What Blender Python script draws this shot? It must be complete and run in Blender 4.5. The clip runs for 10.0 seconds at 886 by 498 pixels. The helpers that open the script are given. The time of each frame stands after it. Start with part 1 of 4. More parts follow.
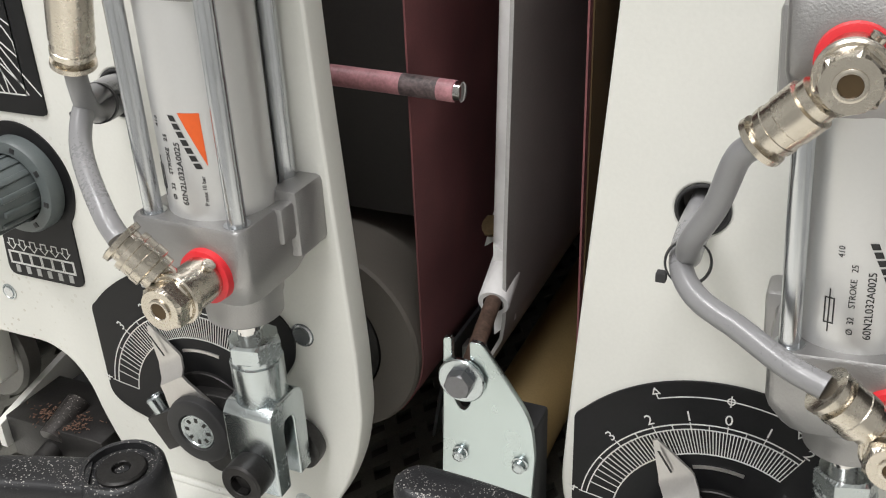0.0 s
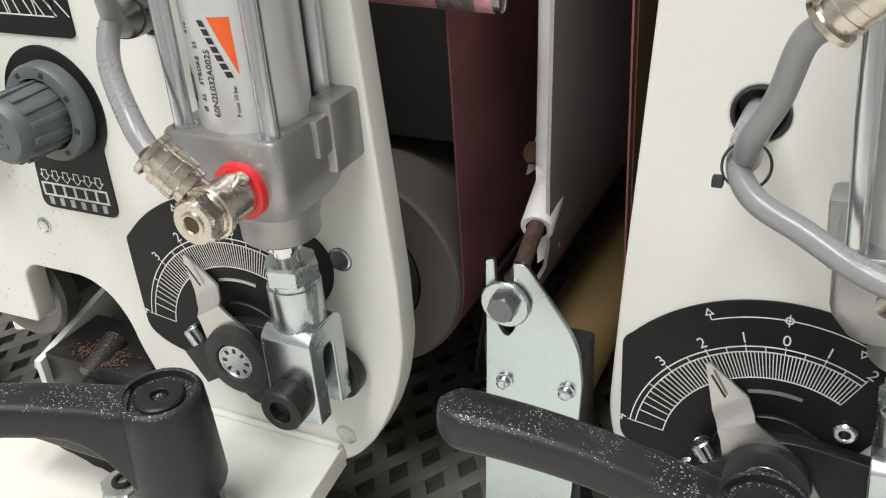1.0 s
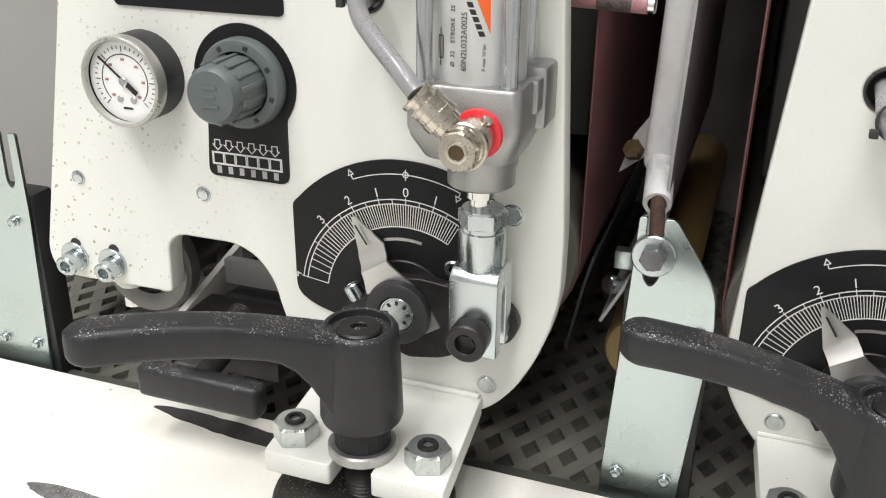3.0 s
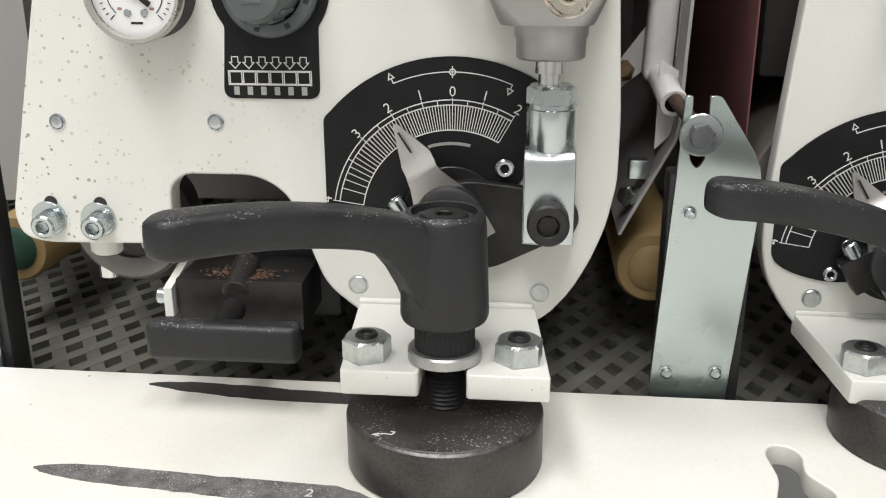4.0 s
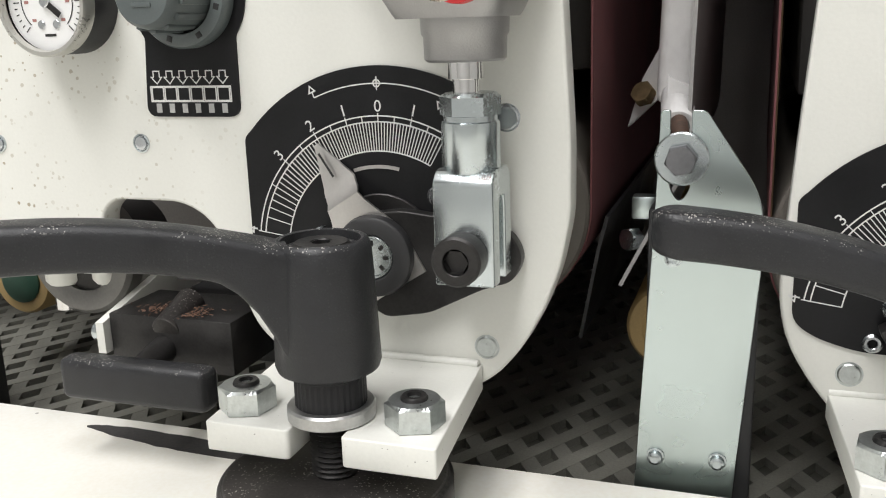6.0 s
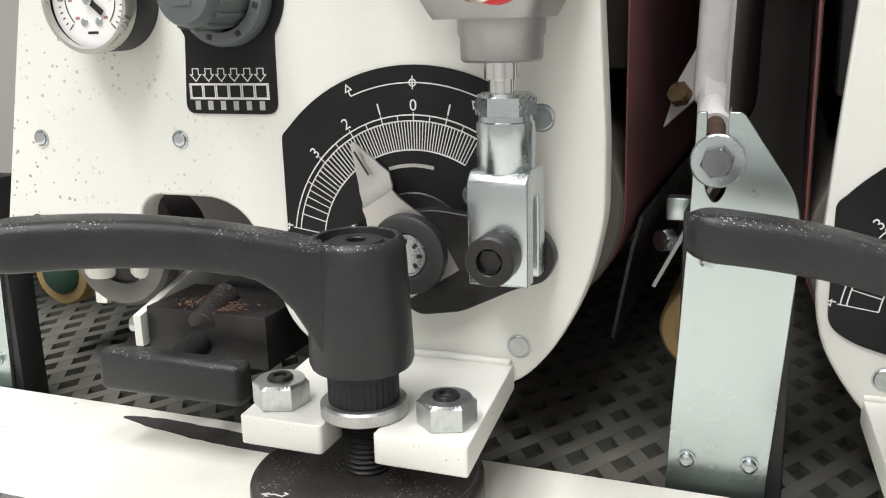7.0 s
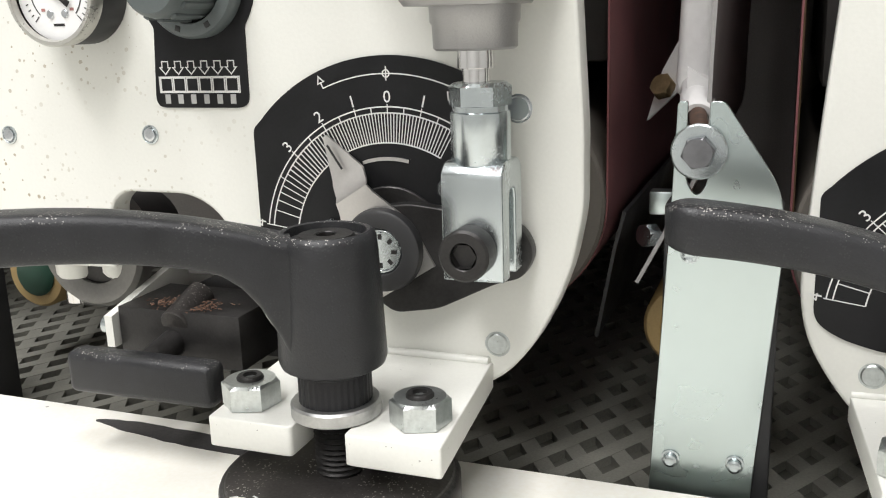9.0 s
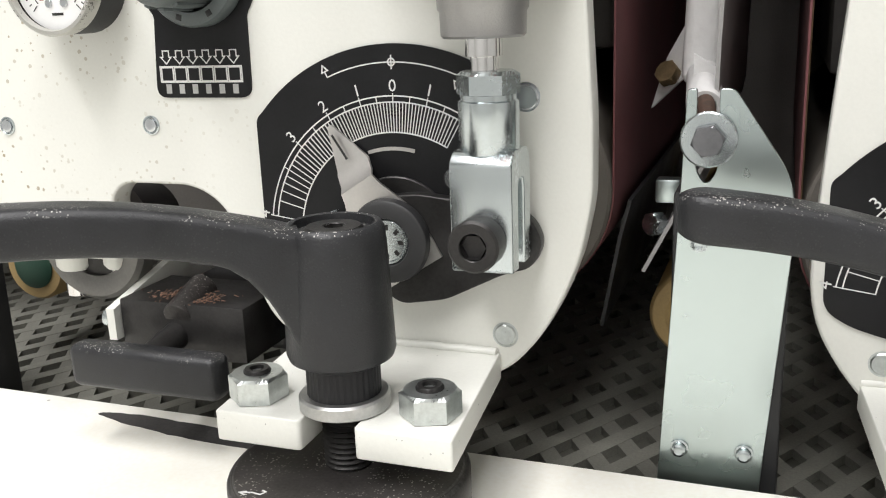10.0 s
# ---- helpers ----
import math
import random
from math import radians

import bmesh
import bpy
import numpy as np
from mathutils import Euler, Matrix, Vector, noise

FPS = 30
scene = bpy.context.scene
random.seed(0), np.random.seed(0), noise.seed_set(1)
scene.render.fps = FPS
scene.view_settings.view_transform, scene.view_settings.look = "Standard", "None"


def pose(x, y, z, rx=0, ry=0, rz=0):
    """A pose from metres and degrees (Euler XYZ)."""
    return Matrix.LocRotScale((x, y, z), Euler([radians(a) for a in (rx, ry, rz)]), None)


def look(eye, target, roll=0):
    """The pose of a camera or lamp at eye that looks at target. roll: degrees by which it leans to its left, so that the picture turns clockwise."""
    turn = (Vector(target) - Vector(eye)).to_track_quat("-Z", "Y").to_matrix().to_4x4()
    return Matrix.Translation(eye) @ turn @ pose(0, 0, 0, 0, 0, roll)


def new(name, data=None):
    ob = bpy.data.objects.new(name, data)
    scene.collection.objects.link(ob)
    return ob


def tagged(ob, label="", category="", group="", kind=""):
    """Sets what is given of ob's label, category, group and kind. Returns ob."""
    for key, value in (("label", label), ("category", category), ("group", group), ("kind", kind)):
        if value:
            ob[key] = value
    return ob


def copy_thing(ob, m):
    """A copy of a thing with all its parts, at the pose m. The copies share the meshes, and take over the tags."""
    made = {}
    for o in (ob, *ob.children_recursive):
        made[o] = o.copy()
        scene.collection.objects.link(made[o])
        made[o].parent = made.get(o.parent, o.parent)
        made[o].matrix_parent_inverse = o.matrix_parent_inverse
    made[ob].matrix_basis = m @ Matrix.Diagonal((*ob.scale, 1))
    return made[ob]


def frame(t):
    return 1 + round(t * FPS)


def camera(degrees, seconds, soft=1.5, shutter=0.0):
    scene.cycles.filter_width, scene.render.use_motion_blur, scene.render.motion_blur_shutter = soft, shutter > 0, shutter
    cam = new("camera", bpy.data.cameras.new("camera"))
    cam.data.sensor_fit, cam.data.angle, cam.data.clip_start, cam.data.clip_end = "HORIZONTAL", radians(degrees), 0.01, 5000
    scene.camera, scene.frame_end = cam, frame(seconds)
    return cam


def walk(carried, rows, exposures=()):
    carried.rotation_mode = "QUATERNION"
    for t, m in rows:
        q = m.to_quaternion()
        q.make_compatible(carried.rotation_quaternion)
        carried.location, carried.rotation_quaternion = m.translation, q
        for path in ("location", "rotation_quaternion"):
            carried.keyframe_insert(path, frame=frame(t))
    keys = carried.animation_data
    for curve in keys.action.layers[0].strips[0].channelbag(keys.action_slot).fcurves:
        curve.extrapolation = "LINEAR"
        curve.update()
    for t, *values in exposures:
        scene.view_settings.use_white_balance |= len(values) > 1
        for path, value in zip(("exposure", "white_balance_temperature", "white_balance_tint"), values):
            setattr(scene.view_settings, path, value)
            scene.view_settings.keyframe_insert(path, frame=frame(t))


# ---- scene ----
cam = camera(51.20, 10.0, soft=1.1)
PATH = [
    (0, (0.2251, -0.2518, 0.3765), (-0.0712, 0.3957, 0.0119), -2.28),
    (0.5, (0.2339, -0.254, 0.346), (-0.1001, 0.3921, 0.0129), -3.89),
    (1, (0.221, -0.2497, 0.3559), (-0.099, 0.3714, -0.0336), -4.25),
    (1.5, (0.1909, -0.2709, 0.3342), (-0.1118, 0.3757, -0.0266), -1.69),
    (2, (0.198, -0.2744, 0.3364), (-0.1054, 0.3754, -0.0181), -1.96),
    (2.5, (0.1966, -0.2855, 0.3574), (-0.0949, 0.3544, -0.0242), -2.66),
    (3, (0.1434, -0.3583, 0.3352), (-0.0989, 0.3313, 0.0101), 0.6),
    (3.2, (0.09, -0.3727, 0.3343), (-0.1033, 0.3156, -0.0247), -1.07),
    (4.3, (0.0345, -0.3984, 0.2356), (-0.0329, 0.365, 0.0061), 0.4),
    (4.5, (0.0373, -0.3958, 0.2408), (-0.0364, 0.365, 0.0049), -0.04),
    (5, (0.0452, -0.395, 0.225), (-0.0284, 0.377, 0.0282), 1.54),
    (5.2, (0.0685, -0.3732, 0.2235), (-0.043, 0.3918, 0.0179), 0.07),
    (6.3, (0.1391, -0.3175, 0.2217), (-0.1347, 0.4085, 0.027), -1.42),
    (6.5, (0.1356, -0.3196, 0.2251), (-0.14, 0.4043, 0.025), -1.46),
    (7, (0.1344, -0.3203, 0.2237), (-0.1464, 0.4025, 0.0267), -1.62),
    (7.5, (0.1357, -0.3183, 0.2231), (-0.1472, 0.4042, 0.0281), -1.76),
    (8, (0.1372, -0.315, 0.2241), (-0.1431, 0.4076, 0.026), -1.51),
    (8.5, (0.1375, -0.3111, 0.2218), (-0.1422, 0.412, 0.0247), -2.01),
    (9, (0.138, -0.3101, 0.2182), (-0.1391, 0.4149, 0.0243), -1.89),
    (9.5, (0.1367, -0.3079, 0.221), (-0.139, 0.4156, 0.0196), -1.83),
    (10, (0.1319, -0.3087, 0.2188), (-0.1385, 0.4158, 0.0138), -2.16),
]
walk(cam, [(t, look(eye, target, roll)) for t, eye, target, roll in PATH],
     exposures=[(0, -0.28), (1.5, -0.15), (2.5, -0.05), (3.2, -0.1), (4.5, -0.35), (5.2, -0.3), (6.5, -0.08), (7.5, 0.0), (10, 0.05)])

# ---- light and surroundings ----
world = bpy.data.worlds.new("world")
scene.world = world
world.use_nodes = True
world.node_tree.nodes["Background"].inputs[0].default_value = (0.9, 0.95, 1.0, 1)
world.node_tree.nodes["Background"].inputs[1].default_value = 0.05

ORIG = {}
MM = 0.001


# ---- materials ----
def mat(name, color, rough=0.5, metal=0.0, var=0.12, scale=60.0, bump=0.0, bscale=900.0, rvar=0.1, dark=None, coat=0.0, spec=0.5):
    """A surface with large and fine variation in tone and gloss; sizes in 1/m."""
    m = bpy.data.materials.new(name)
    m.use_nodes = True
    n, l = m.node_tree.nodes, m.node_tree.links
    b = n["Principled BSDF"]
    b.inputs["Metallic"].default_value = metal
    b.inputs["Coat Weight"].default_value = coat
    b.inputs["Specular IOR Level"].default_value = spec
    co = n.new("ShaderNodeTexCoord")
    big, fine = n.new("ShaderNodeTexNoise"), n.new("ShaderNodeTexNoise")
    big.inputs["Scale"].default_value, big.inputs["Detail"].default_value = scale, 4
    fine.inputs["Scale"].default_value, fine.inputs["Detail"].default_value = bscale, 3
    for t in (big, fine):
        l.new(co.outputs["Object"], t.inputs["Vector"])
    ramp = n.new("ShaderNodeMapRange")
    ramp.inputs["From Min"].default_value, ramp.inputs["From Max"].default_value = 0.3, 0.7
    mixf = n.new("ShaderNodeMath")
    mixf.operation = "MULTIPLY_ADD"
    mixf.inputs[1].default_value, mixf.inputs[2].default_value = 0.35, 0.0
    add = n.new("ShaderNodeMath")
    l.new(fine.outputs[0], mixf.inputs[0])
    l.new(mixf.outputs[0], add.inputs[0])
    sub = n.new("ShaderNodeMath")
    sub.operation = "MULTIPLY"
    sub.inputs[1].default_value = 0.65
    l.new(big.outputs[0], sub.inputs[0])
    l.new(sub.outputs[0], add.inputs[1])
    l.new(add.outputs[0], ramp.inputs["Value"])
    mix = n.new("ShaderNodeMix")
    mix.data_type = "RGBA"
    lo = dark or tuple(c * (1 - 2 * var) for c in color)
    mix.inputs[6].default_value = (*lo, 1)
    mix.inputs[7].default_value = (*[min(1, c * (1 + var * 0.5)) for c in color], 1)
    l.new(ramp.outputs[0], mix.inputs[0])
    l.new(mix.outputs[2], b.inputs["Base Color"])
    rr = n.new("ShaderNodeMapRange")
    rr.inputs["To Min"].default_value, rr.inputs["To Max"].default_value = max(0.02, rough - rvar), min(1, rough + rvar)
    l.new(ramp.outputs[0], rr.inputs["Value"])
    l.new(rr.outputs[0], b.inputs["Roughness"])
    if bump:
        bp = n.new("ShaderNodeBump")
        bp.inputs["Strength"].default_value, bp.inputs["Distance"].default_value = bump, 0.0005
        l.new(fine.outputs[0], bp.inputs["Height"])
        l.new(bp.outputs[0], b.inputs["Normal"])
    return m


def specks(m, color, scale, size, amount, region=25.0, fade=None, lying=False):
    """Small drops and dust of another colour over a surface, in patches."""
    n, l = m.node_tree.nodes, m.node_tree.links
    b = n["Principled BSDF"]
    src = b.inputs["Base Color"].links[0].from_socket
    co = n.new("ShaderNodeTexCoord")
    v = n.new("ShaderNodeTexVoronoi")
    v.inputs["Scale"].default_value = scale
    l.new(co.outputs["Object"], v.inputs["Vector"])
    sep = n.new("ShaderNodeSeparateColor")
    l.new(v.outputs["Color"], sep.inputs[0])
    rad = n.new("ShaderNodeMath")
    rad.operation = "MULTIPLY"
    rad.inputs[1].default_value = size
    l.new(sep.outputs[0], rad.inputs[0])
    less = n.new("ShaderNodeMath")
    less.operation = "LESS_THAN"
    l.new(v.outputs["Distance"], less.inputs[0])
    l.new(rad.outputs[0], less.inputs[1])
    pick = n.new("ShaderNodeMath")
    pick.operation = "LESS_THAN"
    pick.inputs[1].default_value = amount
    l.new(sep.outputs[1], pick.inputs[0])
    patch = n.new("ShaderNodeTexNoise")
    patch.inputs["Scale"].default_value = region
    l.new(co.outputs["Object"], patch.inputs["Vector"])
    gate = n.new("ShaderNodeMapRange")
    gate.inputs["From Min"].default_value, gate.inputs["From Max"].default_value = 0.42, 0.55
    l.new(patch.outputs[0], gate.inputs["Value"])
    a, c = n.new("ShaderNodeMath"), n.new("ShaderNodeMath")
    a.operation = c.operation = "MULTIPLY"
    l.new(less.outputs[0], a.inputs[0])
    l.new(pick.outputs[0], a.inputs[1])
    l.new(a.outputs[0], c.inputs[0])
    l.new(gate.outputs[0], c.inputs[1])
    k = n.new("ShaderNodeMath")
    k.operation = "MULTIPLY"
    k.inputs[1].default_value = 0.8
    if fade:
        xyz, f = n.new("ShaderNodeSeparateXYZ"), n.new("ShaderNodeMapRange")
        f.inputs["From Min"].default_value, f.inputs["From Max"].default_value = fade
        f.inputs["To Min"].default_value, f.inputs["To Max"].default_value = 0.9, 0.0
        l.new(co.outputs["Object"], xyz.inputs[0])
        l.new(xyz.outputs[0], f.inputs["Value"])
        l.new(f.outputs[0], k.inputs[1])
    if lying:
        geo, nz, f = n.new("ShaderNodeNewGeometry"), n.new("ShaderNodeSeparateXYZ"), n.new("ShaderNodeMapRange")
        f.inputs["From Min"].default_value, f.inputs["From Max"].default_value = 0.3, 0.8
        f.inputs["To Min"].default_value, f.inputs["To Max"].default_value = 0.02, 0.9
        l.new(geo.outputs["Normal"], nz.inputs[0])
        l.new(nz.outputs[2], f.inputs["Value"])
        l.new(f.outputs[0], k.inputs[1])
    l.new(c.outputs[0], k.inputs[0])
    mix = n.new("ShaderNodeMix")
    mix.data_type = "RGBA"
    mix.inputs[7].default_value = (*color, 1)
    l.new(k.outputs[0], mix.inputs[0])
    l.new(src, mix.inputs[6])
    l.new(mix.outputs[2], b.inputs["Base Color"])
    return m


PAINT = mat("cream_paint", (0.76, 0.76, 0.71), 0.38, var=0.03, scale=18, bump=0.12, bscale=700)
PAINT_DIRTY = specks(mat("spattered_cream_paint", (0.76, 0.76, 0.71), 0.38, var=0.03, scale=18, bump=0.12, bscale=700), (0.3, 0.24, 0.13), 380, 0.38, 0.5, 18, (-0.2, -0.04))
BRACKET_PAINT = specks(mat("chipped_cream_paint", (0.76, 0.76, 0.71), 0.38, var=0.04, scale=25, bump=0.12, bscale=700), (0.16, 0.15, 0.13), 480, 0.17, 0.15, 40)
TABLE_PAINT = specks(mat("table_paint", (0.82, 0.82, 0.78), 0.35, var=0.05, scale=12, bump=0.06, bscale=500, dark=(0.76, 0.73, 0.64)), (0.2, 0.19, 0.17), 160, 0.14, 0.08, 10)
TUBE_PAINT = mat("rough_white_paint", (0.8, 0.79, 0.78), 0.42, var=0.05, scale=60, bump=1.0, bscale=260)
PLASTIC = specks(mat("black_plastic", (0.02, 0.0205, 0.0225), 0.42, var=0.2, scale=90, bump=0.3, bscale=1500, spec=0.42), (0.48, 0.46, 0.43), 1500, 0.52, 0.5, 60, None, True)
PLASTIC_CLEAN = mat("black_nylon", (0.014, 0.014, 0.016), 0.5, var=0.2, scale=80, bump=0.2, bscale=1300, spec=0.3)
BLACK_STEEL = mat("blackened_steel", (0.045, 0.043, 0.042), 0.42, 0.6, var=0.25, scale=70, bump=0.15, bscale=900)
DISC = specks(mat("dusty_black_steel", (0.085, 0.078, 0.074), 0.36, 0.5, var=0.35, scale=35, bump=0.1, bscale=900), (0.55, 0.52, 0.48), 1300, 0.52, 0.4, 35, None, True)
LABEL = specks(mat("black_label", (0.012, 0.012, 0.013), 0.42, var=0.2, scale=60, spec=0.22), (0.12, 0.11, 0.1), 300, 0.25, 0.08, 30)
INK = mat("white_print", (0.72, 0.72, 0.7), 0.5, var=0.06)
BLACK_INK = mat("black_print", (0.02, 0.02, 0.02), 0.5, var=0.05)
ORANGE = mat("orange_print", (0.85, 0.13, 0.02), 0.45, var=0.05)
ALU = mat("cast_aluminium", (0.37, 0.365, 0.36), 0.4, 0.8, var=0.06, scale=70, bump=0.3, bscale=1600, rvar=0.06)
BARREL = mat("anodised_aluminium", (0.74, 0.74, 0.73), 0.42, 0.7, var=0.02, scale=30, rvar=0.03)
CHROME = mat("polished_steel", (0.72, 0.71, 0.7), 0.12, 1.0, var=0.04, scale=120, rvar=0.05)
STEEL = mat("drawn_steel", (0.62, 0.64, 0.66), 0.24, 1.0, var=0.03, scale=60, rvar=0.04)
ZINC = mat("zinc_plate", (0.54, 0.585, 0.595), 0.25, 1.0, var=0.05, scale=90, rvar=0.05)
GALV = mat("galvanised_sheet", (0.55, 0.62, 0.61), 0.28, 1.0, var=0.04, scale=9, bscale=45, rvar=0.03)
NICKEL = mat("nickel_brass", (0.62, 0.57, 0.49), 0.26, 1.0, var=0.06, scale=120, rvar=0.06)
SATIN = mat("satin_sheet_steel", (0.62, 0.6, 0.58), 0.36, 0.9, var=0.06, scale=60, rvar=0.06)
RED = mat("red_seal", (0.75, 0.03, 0.04), 0.4, var=0.08)
HOSE = mat("grey_hose", (0.25, 0.25, 0.255), 0.32, var=0.03, scale=40, coat=0.2)
RUBBER = mat("black_rubber", (0.028, 0.028, 0.029), 0.55, var=0.2, scale=50, bump=0.1)
KNOB = mat("grey_plastic", (0.11, 0.128, 0.128), 0.42, var=0.1, scale=70, bump=0.1, bscale=1500)
BEZEL = mat("gauge_bezel", (0.55, 0.54, 0.5), 0.32, 0.7, var=0.05)
DIAL = mat("gauge_face", (0.85, 0.85, 0.84), 0.4, var=0.02)
RED_BELT = mat("abrasive_belt", (0.23, 0.082, 0.086), 0.8, var=0.2, scale=25, bump=0.3, bscale=1500)
TAN = mat("tan_rubber", (0.36, 0.25, 0.105), 0.6, var=0.15, scale=20)
GREY_RUBBER = mat("grey_rubber_roller", (0.16, 0.145, 0.125), 0.6, var=0.1, scale=20)
PINK = mat("worn_pink_paint", (0.62, 0.3, 0.33), 0.45, var=0.1, scale=90, dark=(0.25, 0.12, 0.13))
RUST = mat("rusty_rod", (0.16, 0.1, 0.075), 0.65, 0.4, var=0.35, scale=250)
GREEN = mat("green_rubber", (0.02, 0.07, 0.045), 0.5, var=0.15)
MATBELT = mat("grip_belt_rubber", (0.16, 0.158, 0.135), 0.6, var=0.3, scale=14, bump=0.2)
# Same rubber as the ribs; pocket shade is put into this darker tone
MATPOCKET = mat("grip_belt_shaded_pocket", (0.075, 0.074, 0.06), 0.7, var=0.25, scale=40)
# Dark tone stands in for the shade inside the machine
DARK = mat("shade_dark_sheet", (0.2, 0.185, 0.175), 0.6, var=0.2, scale=10)
GREYWALL = mat("grey_sheet_panel", (0.33, 0.32, 0.31), 0.5, var=0.05, scale=6)
# Near black stands in for the shade inside the belt loops
PITCH = mat("shade_black_filler", (0.05, 0.046, 0.043), 0.7, var=0.2, scale=10)
NUT = mat("dull_zinc_nut", (0.6, 0.63, 0.62), 0.33, 0.95, var=0.12, scale=220, rvar=0.08)
RIM = mat("dull_ledge_paint", (0.1, 0.102, 0.088), 0.5, var=0.2, scale=15)
HALL = mat("hall_plaster", (0.8, 0.8, 0.78), 0.8, var=0.04, scale=2)
FLOORM = mat("hall_concrete", (0.42, 0.42, 0.41), 0.7, var=0.12, scale=3)
GRIND = mat("sanded_black_mark", (0.055, 0.052, 0.05), 0.7, var=0.35, scale=500, bump=0.3)
GRIND_GREY = specks(mat("half_sanded_grey_mark", (0.2, 0.195, 0.19), 0.7, var=0.4, scale=140, bump=0.3), (0.6, 0.6, 0.57), 1600, 0.5, 0.4, 60)
SAWDUST = mat("sawdust", (0.25, 0.145, 0.1), 0.9, var=0.4, scale=600)


# ---- building helpers: all sizes in millimetres ----
def thing(name, x, y, z, label, category, group="", kind=""):
    ob = new(name)
    ob.location = (x * MM, y * MM, z * MM)
    ob.empty_display_size = 0.01
    ORIG[ob.name] = Vector((x, y, z))
    return tagged(ob, label, category, group, kind)


def finish(me, material, smooth=True):
    me.materials.clear()
    me.materials.append(material)
    if smooth:
        me.polygons.foreach_set("use_smooth", [True] * len(me.polygons))
        me.set_sharp_from_angle(angle=radians(38))


def part(name, bm, material, parent=None, label="", smooth=True):
    """One mesh object out of a bmesh (or mesh) in millimetres, under a thing or a part."""
    if isinstance(bm, bmesh.types.BMesh):
        me = bpy.data.meshes.new(name)
        bmesh.ops.recalc_face_normals(bm, faces=bm.faces)
        bm.to_mesh(me)
        bm.free()
    else:
        me = bm
    o = ORIG[parent.name] if parent else Vector((0, 0, 0))
    me.transform(Matrix.Scale(MM, 4) @ Matrix.Translation(-o))
    finish(me, material, smooth)
    ob = new(name, me)
    if parent:
        ob.parent = parent
    ORIG[ob.name] = o
    return tagged(ob, label)


def B():
    return bmesh.new()


def box(bm, lo, hi, bevel=0.0, m=None, seg=2):
    c = [(a + b) / 2 for a, b in zip(lo, hi)]
    s = [abs(b - a) for a, b in zip(lo, hi)]
    t = Matrix.Translation(c) @ Matrix.Diagonal((*s, 1))
    r = bmesh.ops.create_cube(bm, size=1, matrix=(m or Matrix()) @ t)
    if bevel:
        es = list({e for v in r["verts"] for e in v.link_edges})
        bmesh.ops.bevel(bm, geom=es, offset=bevel, segments=seg, profile=0.5, affect="EDGES")
    return bm


def axis_frame(d):
    return Vector(d).to_track_quat("Z", "Y").to_matrix().to_4x4()


def lathe(bm, base, d, profile, seg=36, phase=0.0, closed=True):
    """Turn a profile of (height, radius) round the axis d that starts at base."""
    m = Matrix.Translation(base) @ axis_frame(d)
    rings = []
    for h, r in profile:
        if r < 1e-6:
            rings.append([bm.verts.new(m @ Vector((0, 0, h)))])
        else:
            rings.append([bm.verts.new(m @ Vector((r * math.cos(phase + 2 * math.pi * i / seg), r * math.sin(phase + 2 * math.pi * i / seg), h))) for i in range(seg)])
    for a, b in zip(rings, rings[1:]):
        for i in range(seg):
            j = (i + 1) % seg
            q = [a[i % len(a)], a[j % len(a)], b[j % len(b)], b[i % len(b)]]
            q = list(dict.fromkeys(q))
            if len(q) > 2:
                bm.faces.new(q)
    if closed:
        for ring in (rings[0], rings[-1]):
            if len(ring) > 2:
                bm.faces.new(ring)
    return bm


def rod(bm, p0, p1, r, seg=24, bevel=0.4):
    d = Vector(p1) - Vector(p0)
    n = d.length
    e = min(bevel, r * 0.4, n * 0.3)
    return lathe(bm, p0, d, [(0, r - e), (e, r), (n - e, r), (n, r - e)], seg)


def hexa(bm, base, d, af, h, spin=0.0, chamfer=0.8):
    """A hexagon whose end corners are turned off round, as on nuts."""
    seg = 48
    m = Matrix.Translation(base) @ axis_frame(d)
    hexr = lambda a: af / 2 / math.cos((a % (math.pi / 3)) - math.pi / 6)
    rows = [(0, 1.0), (0.3, 0.0), (h - chamfer, 0.0), (h, 1.0)]
    rings = []
    for z, k in rows:
        ring = []
        for i in range(seg):
            a = 2 * math.pi * i / seg
            r = hexr(a) * (1 - k) + af / 2 * 0.97 * k
            ring.append(bm.verts.new(m @ Vector((r * math.cos(a + spin), r * math.sin(a + spin), z))))
        rings.append(ring)
    for p, q in zip(rings, rings[1:]):
        for i in range(seg):
            bm.faces.new((p[i], p[(i + 1) % seg], q[(i + 1) % seg], q[i]))
    bm.faces.new(rings[0])
    bm.faces.new(rings[-1])
    return bm


def socket_head(bm, base, d, r, h, inner=0.55):
    """A cylinder head screw with its hexagon socket."""
    lathe(bm, base, d, [(0, r * 0.97), (0.6, r), (h - 0.8, r), (h, r - 0.8), (h, r * inner + 0.3)], 32, closed=False)
    lathe(bm, base, d, [(h, r * inner + 0.3), (h - 0.3, r * inner)], 32, closed=False)
    lathe(bm, base, d, [(h - 0.3, r * inner), (h - 3.2, r * inner), (h - 3.6, 0)], 6, closed=False)
    return bm


def path_points(pts, n=10):
    v = [Vector(p) for p in pts]
    v = [v[0] * 2 - v[1], *v, v[-1] * 2 - v[-2]]
    out = []
    for a, b, c, d in zip(v, v[1:], v[2:], v[3:]):
        for i in range(n):
            t = i / n
            out.append(0.5 * (2 * b + (c - a) * t + (2 * a - 5 * b + 4 * c - d) * t * t + (3 * b - a - 3 * c + d) * t ** 3))
    return out + [v[-2]]


